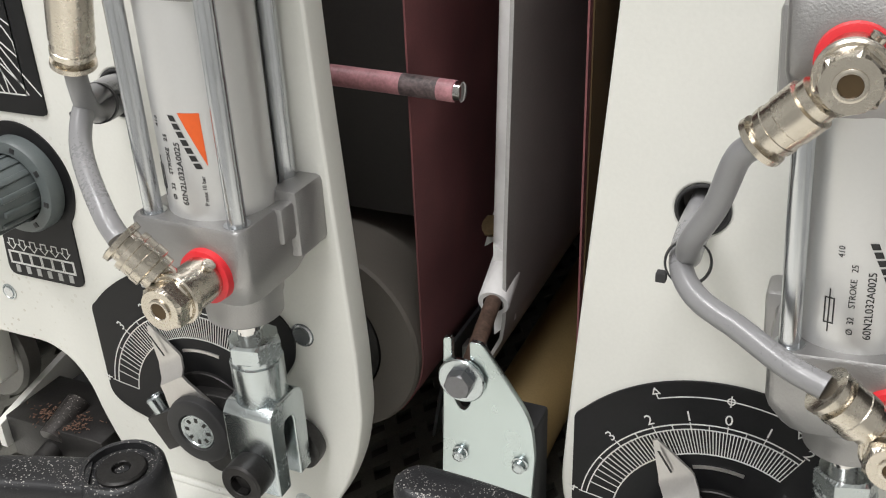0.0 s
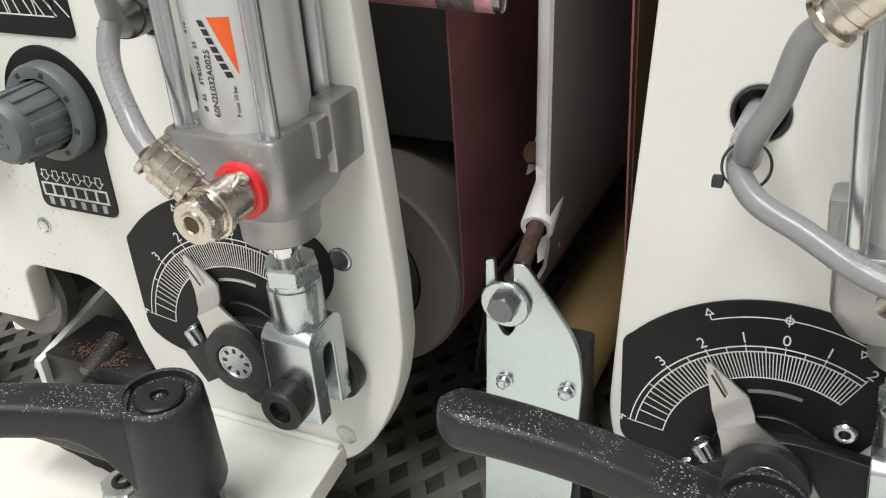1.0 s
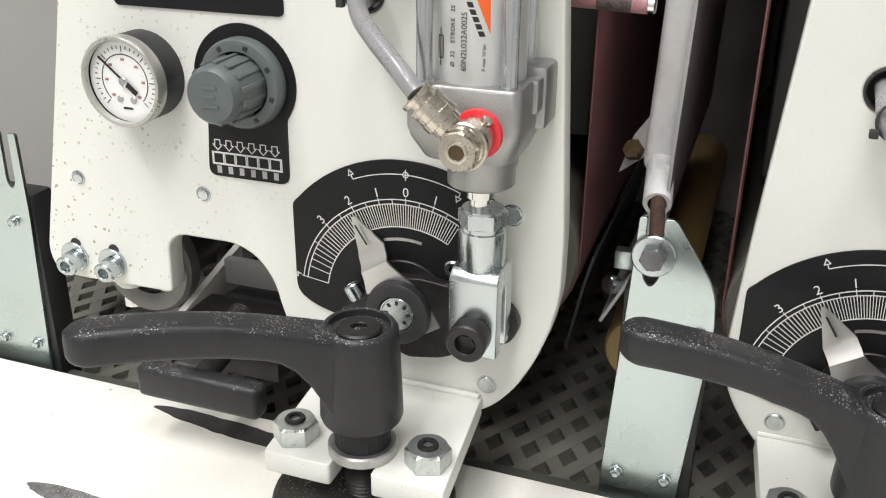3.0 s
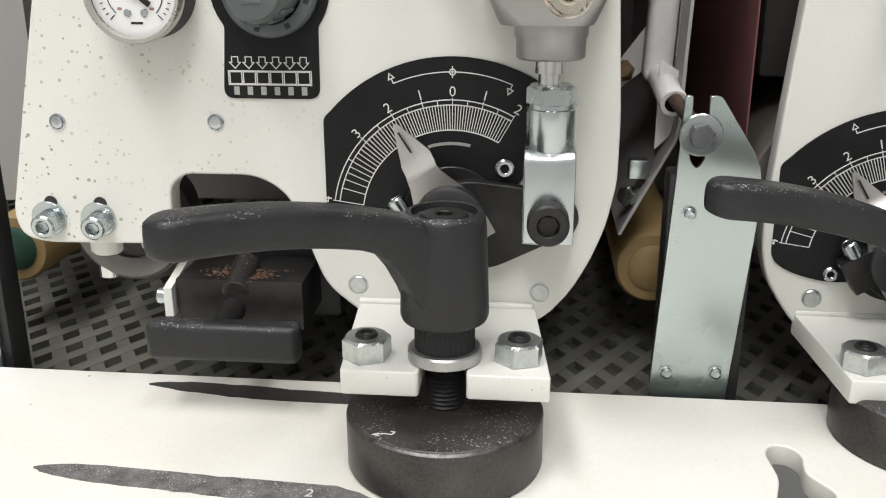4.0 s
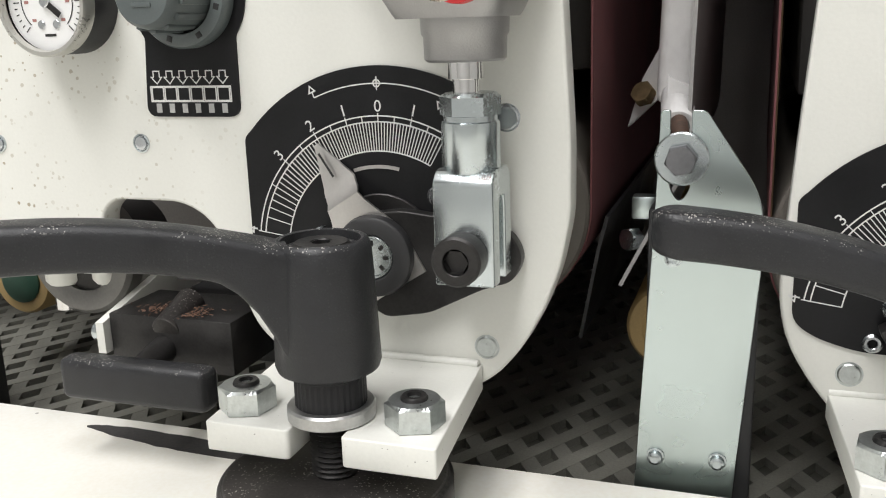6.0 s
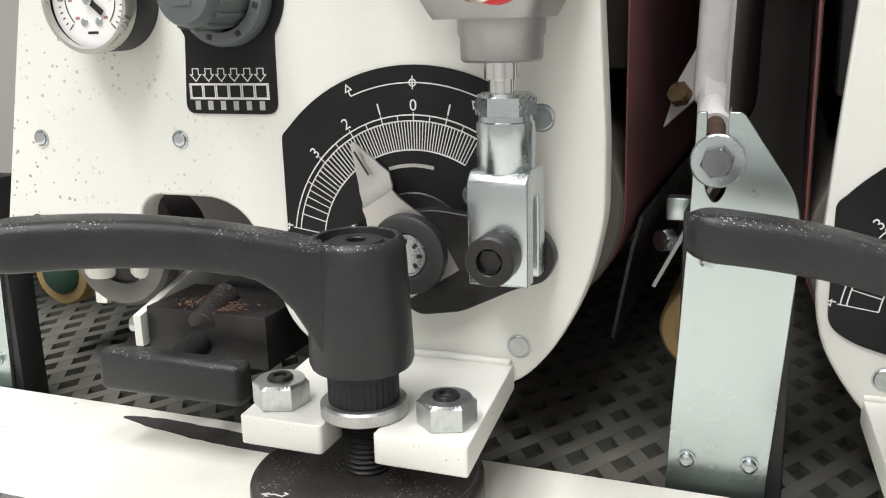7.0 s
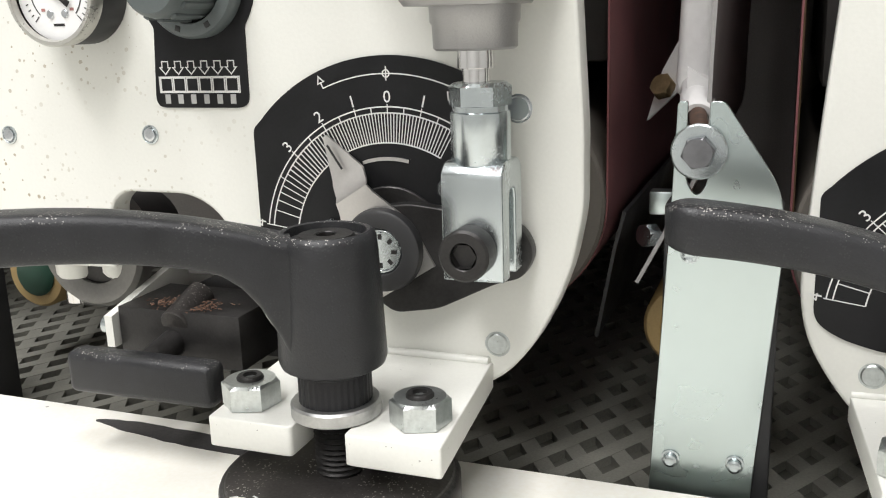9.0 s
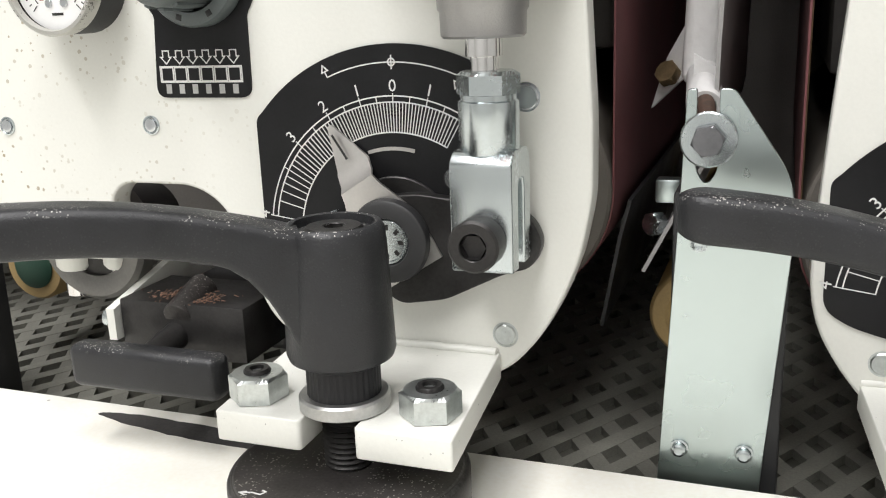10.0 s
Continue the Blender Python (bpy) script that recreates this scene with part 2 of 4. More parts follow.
def tube(bm, pts, r, seg=16, n=10):
    p = path_points(pts, n)
    up = Vector((0.3, 1, 0.2))
    rings = []
    for i, c in enumerate(p):
        t = (p[min(i + 1, len(p) - 1)] - p[max(i - 1, 0)]).normalized()
        u = (up - t * up.dot(t)).normalized()
        w = t.cross(u)
        up = u
        rr = r(i / (len(p) - 1)) if callable(r) else r
        rings.append([bm.verts.new(c + rr * (u * math.cos(2 * math.pi * k / seg) + w * math.sin(2 * math.pi * k / seg))) for k in range(seg)])
    for a, b in zip(rings, rings[1:]):
        for k in range(seg):
            bm.faces.new((a[k], a[(k + 1) % seg], b[(k + 1) % seg], b[k]))
    bm.faces.new(rings[0])
    bm.faces.new(rings[-1])
    return bm


def curve_mesh(curve):
    ob = bpy.data.objects.new("tmp", curve)
    scene.collection.objects.link(ob)
    me = bpy.data.meshes.new_from_object(ob.evaluated_get(bpy.context.evaluated_depsgraph_get()))
    bpy.data.objects.remove(ob)
    bpy.data.curves.remove(curve)
    return me


def sheet(loops, thick, bevel=0.0, to=None):
    """A flat plate out of 2D outlines, inner loops being holes; it lies in x,z and faces -y, its front at y = 0."""
    c = bpy.data.curves.new("tmp", "CURVE")
    c.dimensions, c.fill_mode = "2D", "BOTH"
    c.extrude, c.bevel_depth, c.bevel_resolution, c.offset = thick / 2 - bevel, bevel, 2, -bevel
    for pts in loops:
        s = c.splines.new("POLY")
        s.points.add(len(pts) - 1)
        for p, q in zip(s.points, pts):
            p.co = (q[0], q[1], 0, 1)
        s.use_cyclic_u = True
    me = curve_mesh(c)
    me.transform((to or Matrix()) @ Matrix.Translation((0, thick / 2, 0)) @ Matrix.Rotation(radians(90), 4, "X"))
    return me


def text_mesh(s, size, to, thick=0.1):
    c = bpy.data.curves.new("tmp", "FONT")
    c.body, c.size, c.extrude, c.align_x, c.align_y = s, size, thick, "CENTER", "CENTER"
    c.resolution_u = 3
    me = curve_mesh(c)
    me.transform(to @ Matrix.Rotation(radians(90), 4, "X"))
    return me


def ring_pts(cx, cz, r, a0=0, a1=360, n=24):
    return [(cx + r * math.cos(radians(a0 + (a1 - a0) * i / n)), cz + r * math.sin(radians(a0 + (a1 - a0) * i / n))) for i in range(n if a1 - a0 == 360 else n + 1)]


def rounded(pts, r, n=5):
    """A polygon with its corners rounded by r (a number, or one for each corner)."""
    out = []
    k = len(pts)
    for i in range(k):
        p, a, b = Vector(pts[i]), Vector(pts[i - 1]), Vector(pts[(i + 1) % k])
        rr = r[i] if isinstance(r, (list, tuple)) else r
        if rr <= 0:
            out.append(tuple(p))
            continue
        da, db = (a - p), (b - p)
        d = min(rr, da.length * 0.48, db.length * 0.48)
        s, e = p + da.normalized() * d, p + db.normalized() * d
        for j in range(n + 1):
            t = j / n
            out.append(tuple((1 - t) ** 2 * s + 2 * t * (1 - t) * p + t * t * e))
    return out


def strokes(segs, w, y, thick=0.12):
    """Printed lines: a bmesh of thin flat bars along polylines in x,z on the plane y."""
    bm = B()
    for pts in segs:
        v = [Vector(p) for p in pts]
        loop = (v[0] - v[-1]).length < 1e-6 and len(v) > 3
        if loop:
            v = v[:-1]
        k = len(v)
        rows = []
        for i in range(k):
            d0 = (v[i] - v[i - 1]) if (i > 0 or loop) else (v[1] - v[0])
            d1 = (v[(i + 1) % k] - v[i]) if (i < k - 1 or loop) else (v[-1] - v[-2])
            n0, n1 = Vector((-d0.y, d0.x)).normalized(), Vector((-d1.y, d1.x)).normalized()
            m = (n0 + n1)
            m = m.normalized() if m.length > 1e-4 else n0
            off = m * (w / 2 / max(0.35, m.dot(n0)))
            p, q = v[i] + off, v[i] - off
            rows.append([bm.verts.new(c) for c in ((p.x, y, p.y), (p.x, y - thick, p.y), (q.x, y - thick, q.y), (q.x, y, q.y))])
        for i in range(k if loop else k - 1):
            f, g = rows[i], rows[(i + 1) % k]
            for j in range(3):
                bm.faces.new((f[j], f[j + 1], g[j + 1], g[j]))
    return bm


def arc(r, a0, a1, cx=0.0, cz=0.0, n=40):
    """A polyline at angles measured from straight up, clockwise positive."""
    return [(cx + r * math.sin(radians(a0 + (a1 - a0) * i / n)), cz + r * math.cos(radians(a0 + (a1 - a0) * i / n))) for i in range(n + 1)]


PIVOT = 134.0
STEP = Vector((205.7, 32.6, -24.7))


def at_step(ob):
    """The pose of the second unit's copy of a thing of the first unit."""
    return Matrix.Translation(STEP * MM) @ ob.matrix_basis


# ---- structure: hall, lamps, machine bed ----
def slab(name, lo, hi, material, bevel=0.0, label="", category=""):
    return tagged(part(name, box(B(), lo, hi, bevel), material, smooth=bool(bevel)), label, category, kind="structure")


slab("floor", (-3000, -3500, -950), (3000, 3000, -900), FLOORM, label="grey concrete hall floor", category="floor")
slab("ceiling", (-3000, -3500, 2600), (3000, 3000, 2650), HALL, label="plain white hall ceiling", category="ceiling")
slab("wall_north", (-3000, 3000, -900), (3000, 3050, 2600), HALL, label="plain light hall wall", category="wall")
slab("wall_south", (-3000, -3550, -900), (3000, -3500, 2600), HALL, label="plain light hall wall", category="wall")
slab("wall_west", (-3050, -3500, -900), (-3000, 3000, 2600), HALL, label="plain light hall wall", category="wall")
slab("wall_east", (3000, -3500, -900), (3050, 3000, 2600), HALL, label="plain light hall wall", category="wall")
for lx, ly, power in ((0.45, -0.8, 28), (-0.75, -0.8, 55), (-0.1, -2.2, 54)):
    lamp = bpy.data.lights.new("tube_lamp", "AREA")
    lamp.shape, lamp.size, lamp.size_y, lamp.energy, lamp.color = "RECTANGLE", 0.5, 1.5, power, (1.0, 0.985, 0.985)
    ob = new("tube_lamp", lamp)
    ob.matrix_world = pose(lx, ly, 2.55)

# machine bed with its cut-out
bed = [(-700, -480), (600, -480), (600, 3), (-700, 8)]
cut = [(136, -42), (140, -35.5), (147, -36), (151, -43), (148.5, -57), (153, -64), (157, -70), (155, -79), (150, -90), (140, -92), (131, -88), (133, -77), (137.5, -62)]
bed_me = sheet([bed, rounded(cut, 5, 4)], 10, 0.8, Matrix.Translation((0, 0, 47.5)) @ Matrix.Rotation(radians(-90), 4, "X"))
tagged(part("table", bed_me, TABLE_PAINT), "cream painted steel machine bed with black wear marks", "machine bed", kind="structure")
slab("table_rim", (-700, 8.6, 31), (600, 26, 36), RIM, 0.6, label="dull grey-green ledge along the bed's rear edge", category="trim")
# Base coloured dark to stand in for the shade in the bed's cut-out
slab("machine_body", (-700, -470, -895), (600, 0, -20), BLACK_STEEL, 2, "machine base below the bed, coloured dark for the shaded cut-out", "machine base")
# Rear sheet added behind the heads, coloured for the shaded interior
slab("wall_inner", (-700, 460, -100), (600, 470, 700), DARK, label="added dark rear sheet standing in for the machine's shaded inside", category="wall")
# Roof added out of view to block overhead light from the interior
slab("trim_shade_roof", (-262, 50, 540), (600, 460, 550), DARK, label="added unseen roof sheet that keeps lamp light off the feed belt", category="trim")
slab("wall_grey_panel", (-690, 130, 100), (-262, 136, 640), GREYWALL, label="light grey sheet panel beside the first head", category="panel")
# Unseen side sheets added to close the interior
slab("wall_inner_side", (600, 14, -100), (606, 460, 640), DARK, label="added unseen dark sheet closing the machine's side", category="wall")
slab("wall_inner_west", (-706, 14, -100), (-700, 460, 640), DARK, label="added unseen dark sheet closing the machine's side", category="wall")

# Block added so the plate's slot shows darkness instead of the roller
slab("trim_shade_block", (-236, 100, 112), (-44, 430, 240), DARK, 2, "added dark block for the shade behind the first head", "housing")

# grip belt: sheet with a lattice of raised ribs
conveyor = slab("conveyor_belt", (-640, 18, 18), (560, 455, 26), MATPOCKET, label="olive black rubber feed belt with raised diamond ribs", category="conveyor belt")


def belt_rib(sgn):
    """One slanting rib across the belt, starting at x = 0 on its front edge."""
    bm = B()
    d = Vector((sgn * 0.62, 1.0)).normalized()
    nrm = Vector((-d.y, d.x)) * 3.9
    a, b = Vector((0, 19)), Vector((sgn * 0.62 * 436, 455))
    q = [a + nrm, b + nrm, b - nrm, a - nrm]
    lo = [bm.verts.new((p.x, p.y, 26)) for p in q]
    hi = [bm.verts.new((p.x, p.y, 30.2 if sgn > 0 else 30.0)) for p in q]
    bm.faces.new(hi)
    for i in range(4):
        bm.faces.new((lo[i], lo[(i + 1) % 4], hi[(i + 1) % 4], hi[i]))
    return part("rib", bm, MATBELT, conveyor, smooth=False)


for sgn in (1, -1):
    made = None
    for k in range(-60, 64):
        x0 = k * 20.5
        if max(x0, x0 + sgn * 270) < -640 or min(x0, x0 + sgn * 270) > 560:
            continue
        if made is None:
            made = rib = belt_rib(sgn)
        else:
            rib = new("rib", made.data)
            rib.parent = conveyor
        rib.location = (x0 * MM, 0, 0)

# wear marks on the bed
for name, pts in (("wear_mark", [(-153, -5), (-134, -2), (-108, -2.5), (-78, -5), (-42, -7), (-40, -17), (-72, -17), (-105, -15), (-132, -11)]),
                  ("wear_mark_faded", [(-170, -82), (-143, -78), (-94, -82), (-33, -85), (-15, -97), (-10, -108), (-30, -106), (-58, -98), (-95, -95), (-130, -92), (-155, -88)])):
    rough = []
    for i, p in enumerate(rounded(pts, 12, 4)):
        rough.append((p[0] + random.uniform(-0.5, 0.5), p[1] + random.uniform(-0.5, 0.5)))
    w = part(name, sheet([rough], 0.25, 0, Matrix.Translation((0, 0, 47.75)) @ Matrix.Rotation(radians(-90), 4, "X")), GRIND if name == "wear_mark" else GRIND_GREY, smooth=False)
    tagged(w, "ragged black sanded mark on the cream bed", "mark", "wear marks", "structure")
two = part("wear_mark_digit", text_mesh("2", 7.5, Matrix.Translation((-48, -91, 47.9)) @ Matrix.Rotation(radians(-90), 4, "X"), 0.05), INK, smooth=False)
tagged(two, "white hand-painted figure on the bed", "digit", kind="structure")

# ---- head plates ----
right_edge = [(66, 282), (72, 180), (72, 152), (68, 132), (62, 116), (54, 101), (44, 89), (30, 80), (0, 75), (-25, 78), (-43, 87)]
left_plate = [(-139, 430), (-180, 248), (-208, 131), (-205, 120), (-193, 117), (-131, 118), (-130, 146), (-123, 152), (-90, 152), (-78, 146), (-70, 134), (-67, 121), (-59, 100), *reversed(right_edge), (60, 430)]
left_plate = rounded(left_plate, [0, 0, 8, 6, 6, 3, 6, 4, 10, 10, 8, 6, 8] + [6] * (len(left_plate) - 13))
p = part("head_plate", sheet([left_plate, ring_pts(-18, 277, 9)], 12, 1.2), PAINT_DIRTY)
tagged(p, "cream painted steel head plate spattered with brown drops", "machine plate", "head plates", "structure")
S = STEP
rp = [(166, 430), (158, 313), (147, 172), (143.5, 118), (147, 100), (157, 83), (168, 70), (185, 60), (215, 56), (240, 62), (262, 90), (277, 130), (272, 250), (265, 430)]
p = part("head_plate", sheet([rounded(rp, [0, 30, 40, 12, 12, 12, 14, 14, 14, 14, 20, 20, 30, 0]), ring_pts(189, 247, 9)], 12, 1.2, Matrix.Translation((0, S.y, 0))), PAINT)
tagged(p, "clean cream painted steel head plate", "machine plate", "head plates", "structure")


# ---- small fasteners ----
def hex_socket_bolt(x, y, z, group):
    t = thing("flange_bolt", x, y, z, "zinc socket head bolt with washer on the cream plate", "bolt", group)
    part("washer", lathe(B(), (x, y, z), (0, -1, 0), [(0, 4), (0, 8.3), (1.6, 8.3), (2, 8)], 32), ZINC, t)
    part("head", socket_head(B(), (x + 1, y - 2, z - 1), (0.05, -1, -0.08), 5.6, 9), ZINC, t)
    part("slot_edge", lathe(B(), (x + 1.5, y - 0.1, z + 7.5), (0, -1, 0), [(0, 0), (0, 3.2), (0.3, 3.2), (0.3, 0)], 24, closed=False), RUBBER, t)
    return t


for x in (-190, -166):
    hex_socket_bolt(x, 0, 129.5, "bolts at the plate's foot")


def plug(x, y, z, r=4.2):
    b = lathe(B(), (x, y, z), (0, -1, 0), [(-2, r), (0.2, r), (0.7, r - 0.5), (0.6, 0)], 28, closed=False)
    lathe(b, (x, y, z), (0, -1, 0), [(0.05, r + 0.7), (0.1, r)], 28, closed=False)
    return b


for x, z in ((-180, 175), (-106, 176)):
    t = thing("set_screw", x, 0, z, "small zinc screw set flush in the cream plate", "screw", "flush screws")
    part("rim", lathe(B(), (x, 0, z), (0, -1, 0), [(-1, 3.9), (0.5, 3.9), (0.7, 3.4), (0.2, 3.0), (0.2, 2.8)], 28, closed=False), ZINC, t)
    part("core", lathe(B(), (x, 0, z), (0, -1, 0), [(-1, 2.9), (0.9, 2.6), (1.2, 1.5), (0.8, 0)], 20, closed=False), STEEL, t)
for x, y, z in ((-44, 0, 101), (40, 0, 100), (170, S.y, 89)):
    tagged(part("blind_plug", plug(x, y, z), NUT), "dull bare steel round plug in the head plate", "plug", "blind plugs")
t = part("half_pin", plug(49, 0, 187, 4.4), STEEL)
tagged(t, "bare steel pin end beside the scale plate", "pin")


# ---- first unit: scale plate ----
def scale_plate():
    t = thing("scale_plate", 0, 0, PIVOT, "black scale plate with white graduated arc and figures", "scale", "scale plates")
    out = [(-57, 133), (-57, 179)] + [(x, z + PIVOT) for x, z in arc(72, -51, 35, n=30)][1:] + [(46, 186), (44.5, 174), (30, 152), (12, 126), (-30, 122), (-48, 127)]
    part("plate", sheet([rounded(out, [8, 3] + [0] * 29 + [5, 8, 4, 6, 10, 10, 6][: len(out) - 31])], 0.9, 0, Matrix.Translation((0, -0.9, 0))), LABEL, t)
    y = -0.92
    ang = lambda v: math.degrees(math.asin(0.2475 * v))
    lines = [arc(53.6, ang(-4), ang(2), 0, PIVOT), arc(51.4, ang(-4), ang(2), 0, PIVOT), arc(40.5, ang(-4), ang(2), 0, PIVOT)]
    for ln in lines:
        part("scale_arc", strokes([ln], 0.5, y), INK, t)
    ticks = []
    for i in range(-40, 21):
        v = i / 10
        a = radians(ang(v))
        r1 = 54.6 if i % 10 == 0 else (53.6 if i % 5 == 0 else 51.4)
        ticks.append([(40.5 * math.sin(a), PIVOT + 40.5 * math.cos(a)), (r1 * math.sin(a), PIVOT + r1 * math.cos(a))])
    tagged(part("graduation", strokes(ticks, 0.36, y - 0.02), INK, t), kind="stuff")
    for v, s in ((-4, "4"), (-3, "3"), (-2, "2"), (-1, "1"), (0, "0"), (1, "1"), (2, "2")):
        a = ang(v)
        turn = Matrix.Translation((57.0 * math.sin(radians(a)), y, PIVOT + 57.0 * math.cos(radians(a)))) @ Matrix.Rotation(radians(a), 4, "Y")
        part("figure", text_mesh(s, 6.2, turn, 0.08), INK, t, smooth=False)
    marks = [arc(65.5, -23, 23, 0, PIVOT)]
    for sg in (-1, 1):
        a = radians(sg * 23)
        e = Vector((math.sin(a), math.cos(a)))
        u = Vector((sg * e.y, -sg * e.x))
        p0 = Vector((0, PIVOT)) + e * 65.5
        k = 1 if sg < 0 else -1
        tip = p0 + e * 4.6 * k
        base = p0 + e * 2.2 * k
        marks += [[tuple(p0), tuple(base)], [tuple(base - u * 1.3), tuple(tip), tuple(base + u * 1.3), tuple(base - u * 1.3)]]
    marks += [ring_pts(0, PIVOT + 65.5, 1.3, n=16) + [(1.3, PIVOT + 65.5)], [(0, PIVOT + 63), (0, PIVOT + 68)]]
    part("slot_edge", strokes([arc(34.6, -18, 13, 0, PIVOT)], 1.3, y, 0.5), SATIN, t, "bright steel edge of the curved slot")
    part("direction_mark", strokes(marks, 0.45, y - 0.03), INK, t)
    part("fixing_screw", socket_head(B(), (23, -0.9, 158), (0, -1, 0), 4.2, 2.2, 0.45), STEEL, t)
    part("fixing_screw", socket_head(B(), (-29, -0.9, 127), (0, -1, 0), 3.6, 2.2, 0.45), STEEL, t)
    return t


sp = scale_plate()
copy_thing(sp, at_step(sp))


# ---- first unit: crank with pointer ----
def crank():
    t = thing("crank_arm", 0, -3, PIVOT, "black steel crank arm with satin steel pointer", "crank", "crank arms")
    Q = PIVOT + 2.5
    arm = [(-15, Q - 12), (-17, Q + 4), (-6, Q + 15), (10, Q + 17), (36, Q + 14), (45, Q + 13.5), (53, Q + 9), (56.5, Q + 1), (52.5, Q - 8), (42, Q - 11), (20, Q - 22), (2, Q - 25)]
    part("arm", sheet([rounded(arm, 4)], 6, 0.6, Matrix.Translation((0, -8, 0))), BLACK_STEEL, t)
    part("shaft", rod(B(), (0, 0, Q), (0, -2.5, Q), 22, 40), BLACK_STEEL, t)
    tip = Matrix.Translation((0, 0, Q)) @ Matrix.Rotation(radians(-32), 4, "Y")
    lug = B()
    box(lug, (-25, -12, -4), (-9, -2, 13), 0.8, tip)
    part("lug", lug, BLACK_STEEL, t)
    sc = B()
    m3 = tip.to_3x3()
    socket_head(sc, tip @ Vector((-17, -8, 13)), m3 @ Vector((0, 0, 1)), 4, 7.5)
    part("clamp_screw", sc, ZINC, t)
    # pointer: bent sheet, broad at the hub and pointed at the scale
    bm = B()
    rows = [(-9.6, -15, 13.8), (-9.6, 0, 14.5), (-9.6, 8, 13), (-9.6, 20, 8.2), (-9.6, 23.5, 7.4), (-7, 25.5, 7.4), (-4.4, 30, 7.4), (-3.8, 32, 6.6), (-3.2, 47.5, 0.9)]
    th = Vector((0, 1.2, 0))
    pr = []
    for y, z, w in rows:
        pr.append([bm.verts.new(tip @ (Vector((s * w, y, z)) + k * th)) for s, k in ((-1, 0), (1, 0), (1, 1), (-1, 1))])
    for a, b in zip(pr, pr[1:]):
        for i in range(4):
            bm.faces.new((a[i], a[(i + 1) % 4], b[(i + 1) % 4], b[i]))
    bm.faces.new(pr[0])
    bm.faces.new(pr[-1])
    pointer = part("pointer", bm, SATIN, t, "satin steel pointer with an engraved line")
    line = strokes([[(0, 33.5), (0, 44)]], 0.9, 0, 0.1)
    line.transform(tip @ Matrix.Translation((0, -3.95, 0)) @ Matrix.Rotation(radians(1.5), 4, "X"))
    part("engraved_line", line, BLACK_INK, pointer)
    part("hub", lathe(B(), (0, -9.2, Q), (0, -1, 0), [(0, 15.5), (1.5, 15.8), (4.2, 15.2), (5, 14), (5, 9), (4, 8.6)], 40, closed=False), RUBBER, t, "black rubber ring round the pivot bolt")
    bolt = part("pivot_bolt", lathe(B(), (0, -8.8, Q), (0, -1, 0), [(0, 8.7), (4.2, 8.7), (4.8, 8), (4.8, 7.4), (4.3, 7), (4.3, 0)], 36, closed=False), ZINC, t)
    bars = B()
    for i in range(8):
        a = i * math.pi / 4
        box(bars, (4.4, -0.1, -0.7), (6.4, 0.1, 0.7), 0, Matrix.Translation((0, -13.2, Q)) @ Matrix.Rotation(a, 4, "Y"))
    part("head_marks", bars, BLACK_STEEL, bolt)
    return t


cr = crank()
copy_thing(cr, at_step(cr))


# ---- first unit: pneumatic cylinder with clevis ----
CX, CY = 39.0, -21.0


BORE = mat("shaded_brass_disc", (0.1, 0.065, 0.03), 0.5, 0.5)


def fitting(t, hexend, back, end):
    """A banjo fitting: a body along y with a hexagon plug, and a push-in socket towards end."""
    x, y, z = hexend
    f = part("fitting", lathe(B(), (x, back, z), (0, -1, 0), [(0, 8.2), (2, 8.2), (2.2, 7.6), (back - y - 6, 7.6), (back - y - 5.5, 7)], 36), NICKEL, t, "nickel plated banjo fitting")
    part("seal", lathe(B(), (x, back + 3, z), (0, -1, 0), [(0, 9.6), (3, 9.6), (5.4, 9.4), (5.8, 8.2)], 36), RED, f, "red plastic seal ring")
    part("hex_plug", hexa(B(), (x, y + 6.5, z), (0, -1, 0), 14, 6.5, 0.3, 1.2), NICKEL, f, smooth=False)
    part("collar", lathe(B(), (x, y + 9, z), (0, -1, 0), [(0, 9), (2, 9), (2.5, 8.4)], 36), NICKEL, f)
    part("bore", lathe(B(), (x, y, z), (0, -1, 0), [(-0.5, 4.0), (0.5, 4.0), (0.7, 3.6), (0.6, 2.9), (0.15, 2.7)], 24, closed=False), NICKEL, f)
    # Flat disc; the hole's depth and shade are put into its dark tone
    part("hole", lathe(B(), (x, y, z), (0, -1, 0), [(0.1, 2.9), (0.14, 0)], 24, closed=False), BORE, f, "flat brassy disc, darkened for the shaded screw hole")
    part("stud", lathe(B(), (x + 4.5, back - 5, z + 6.2), (0.6, 0, 0.8), [(0, 2.2), (1.3, 2.2), (1.6, 1.2), (1.2, 0)], 18, closed=False), NICKEL, f)
    a = Vector((x, (back + y) / 2 - 1, z))
    d = Vector(end) - a
    n = d.length
    part("socket", lathe(B(), a, d, [(3, 4.6), (8.6, 4.6), (9, 6.1), (11.6, 6.1), (12, 7.2), (n - 10, 7.2), (n - 9.7, 6.9), (n - 6.6, 6.9), (n - 6.4, 7.2), (n - 4.4, 7.1), (n - 4.2, 5.6), (n - 2.2, 5.6), (n - 2.0, 7.3), (n - 0.3, 7.5), (n, 7)], 36), NICKEL, f)
    return f


RIGHT_END = (12.5, -52, 316)


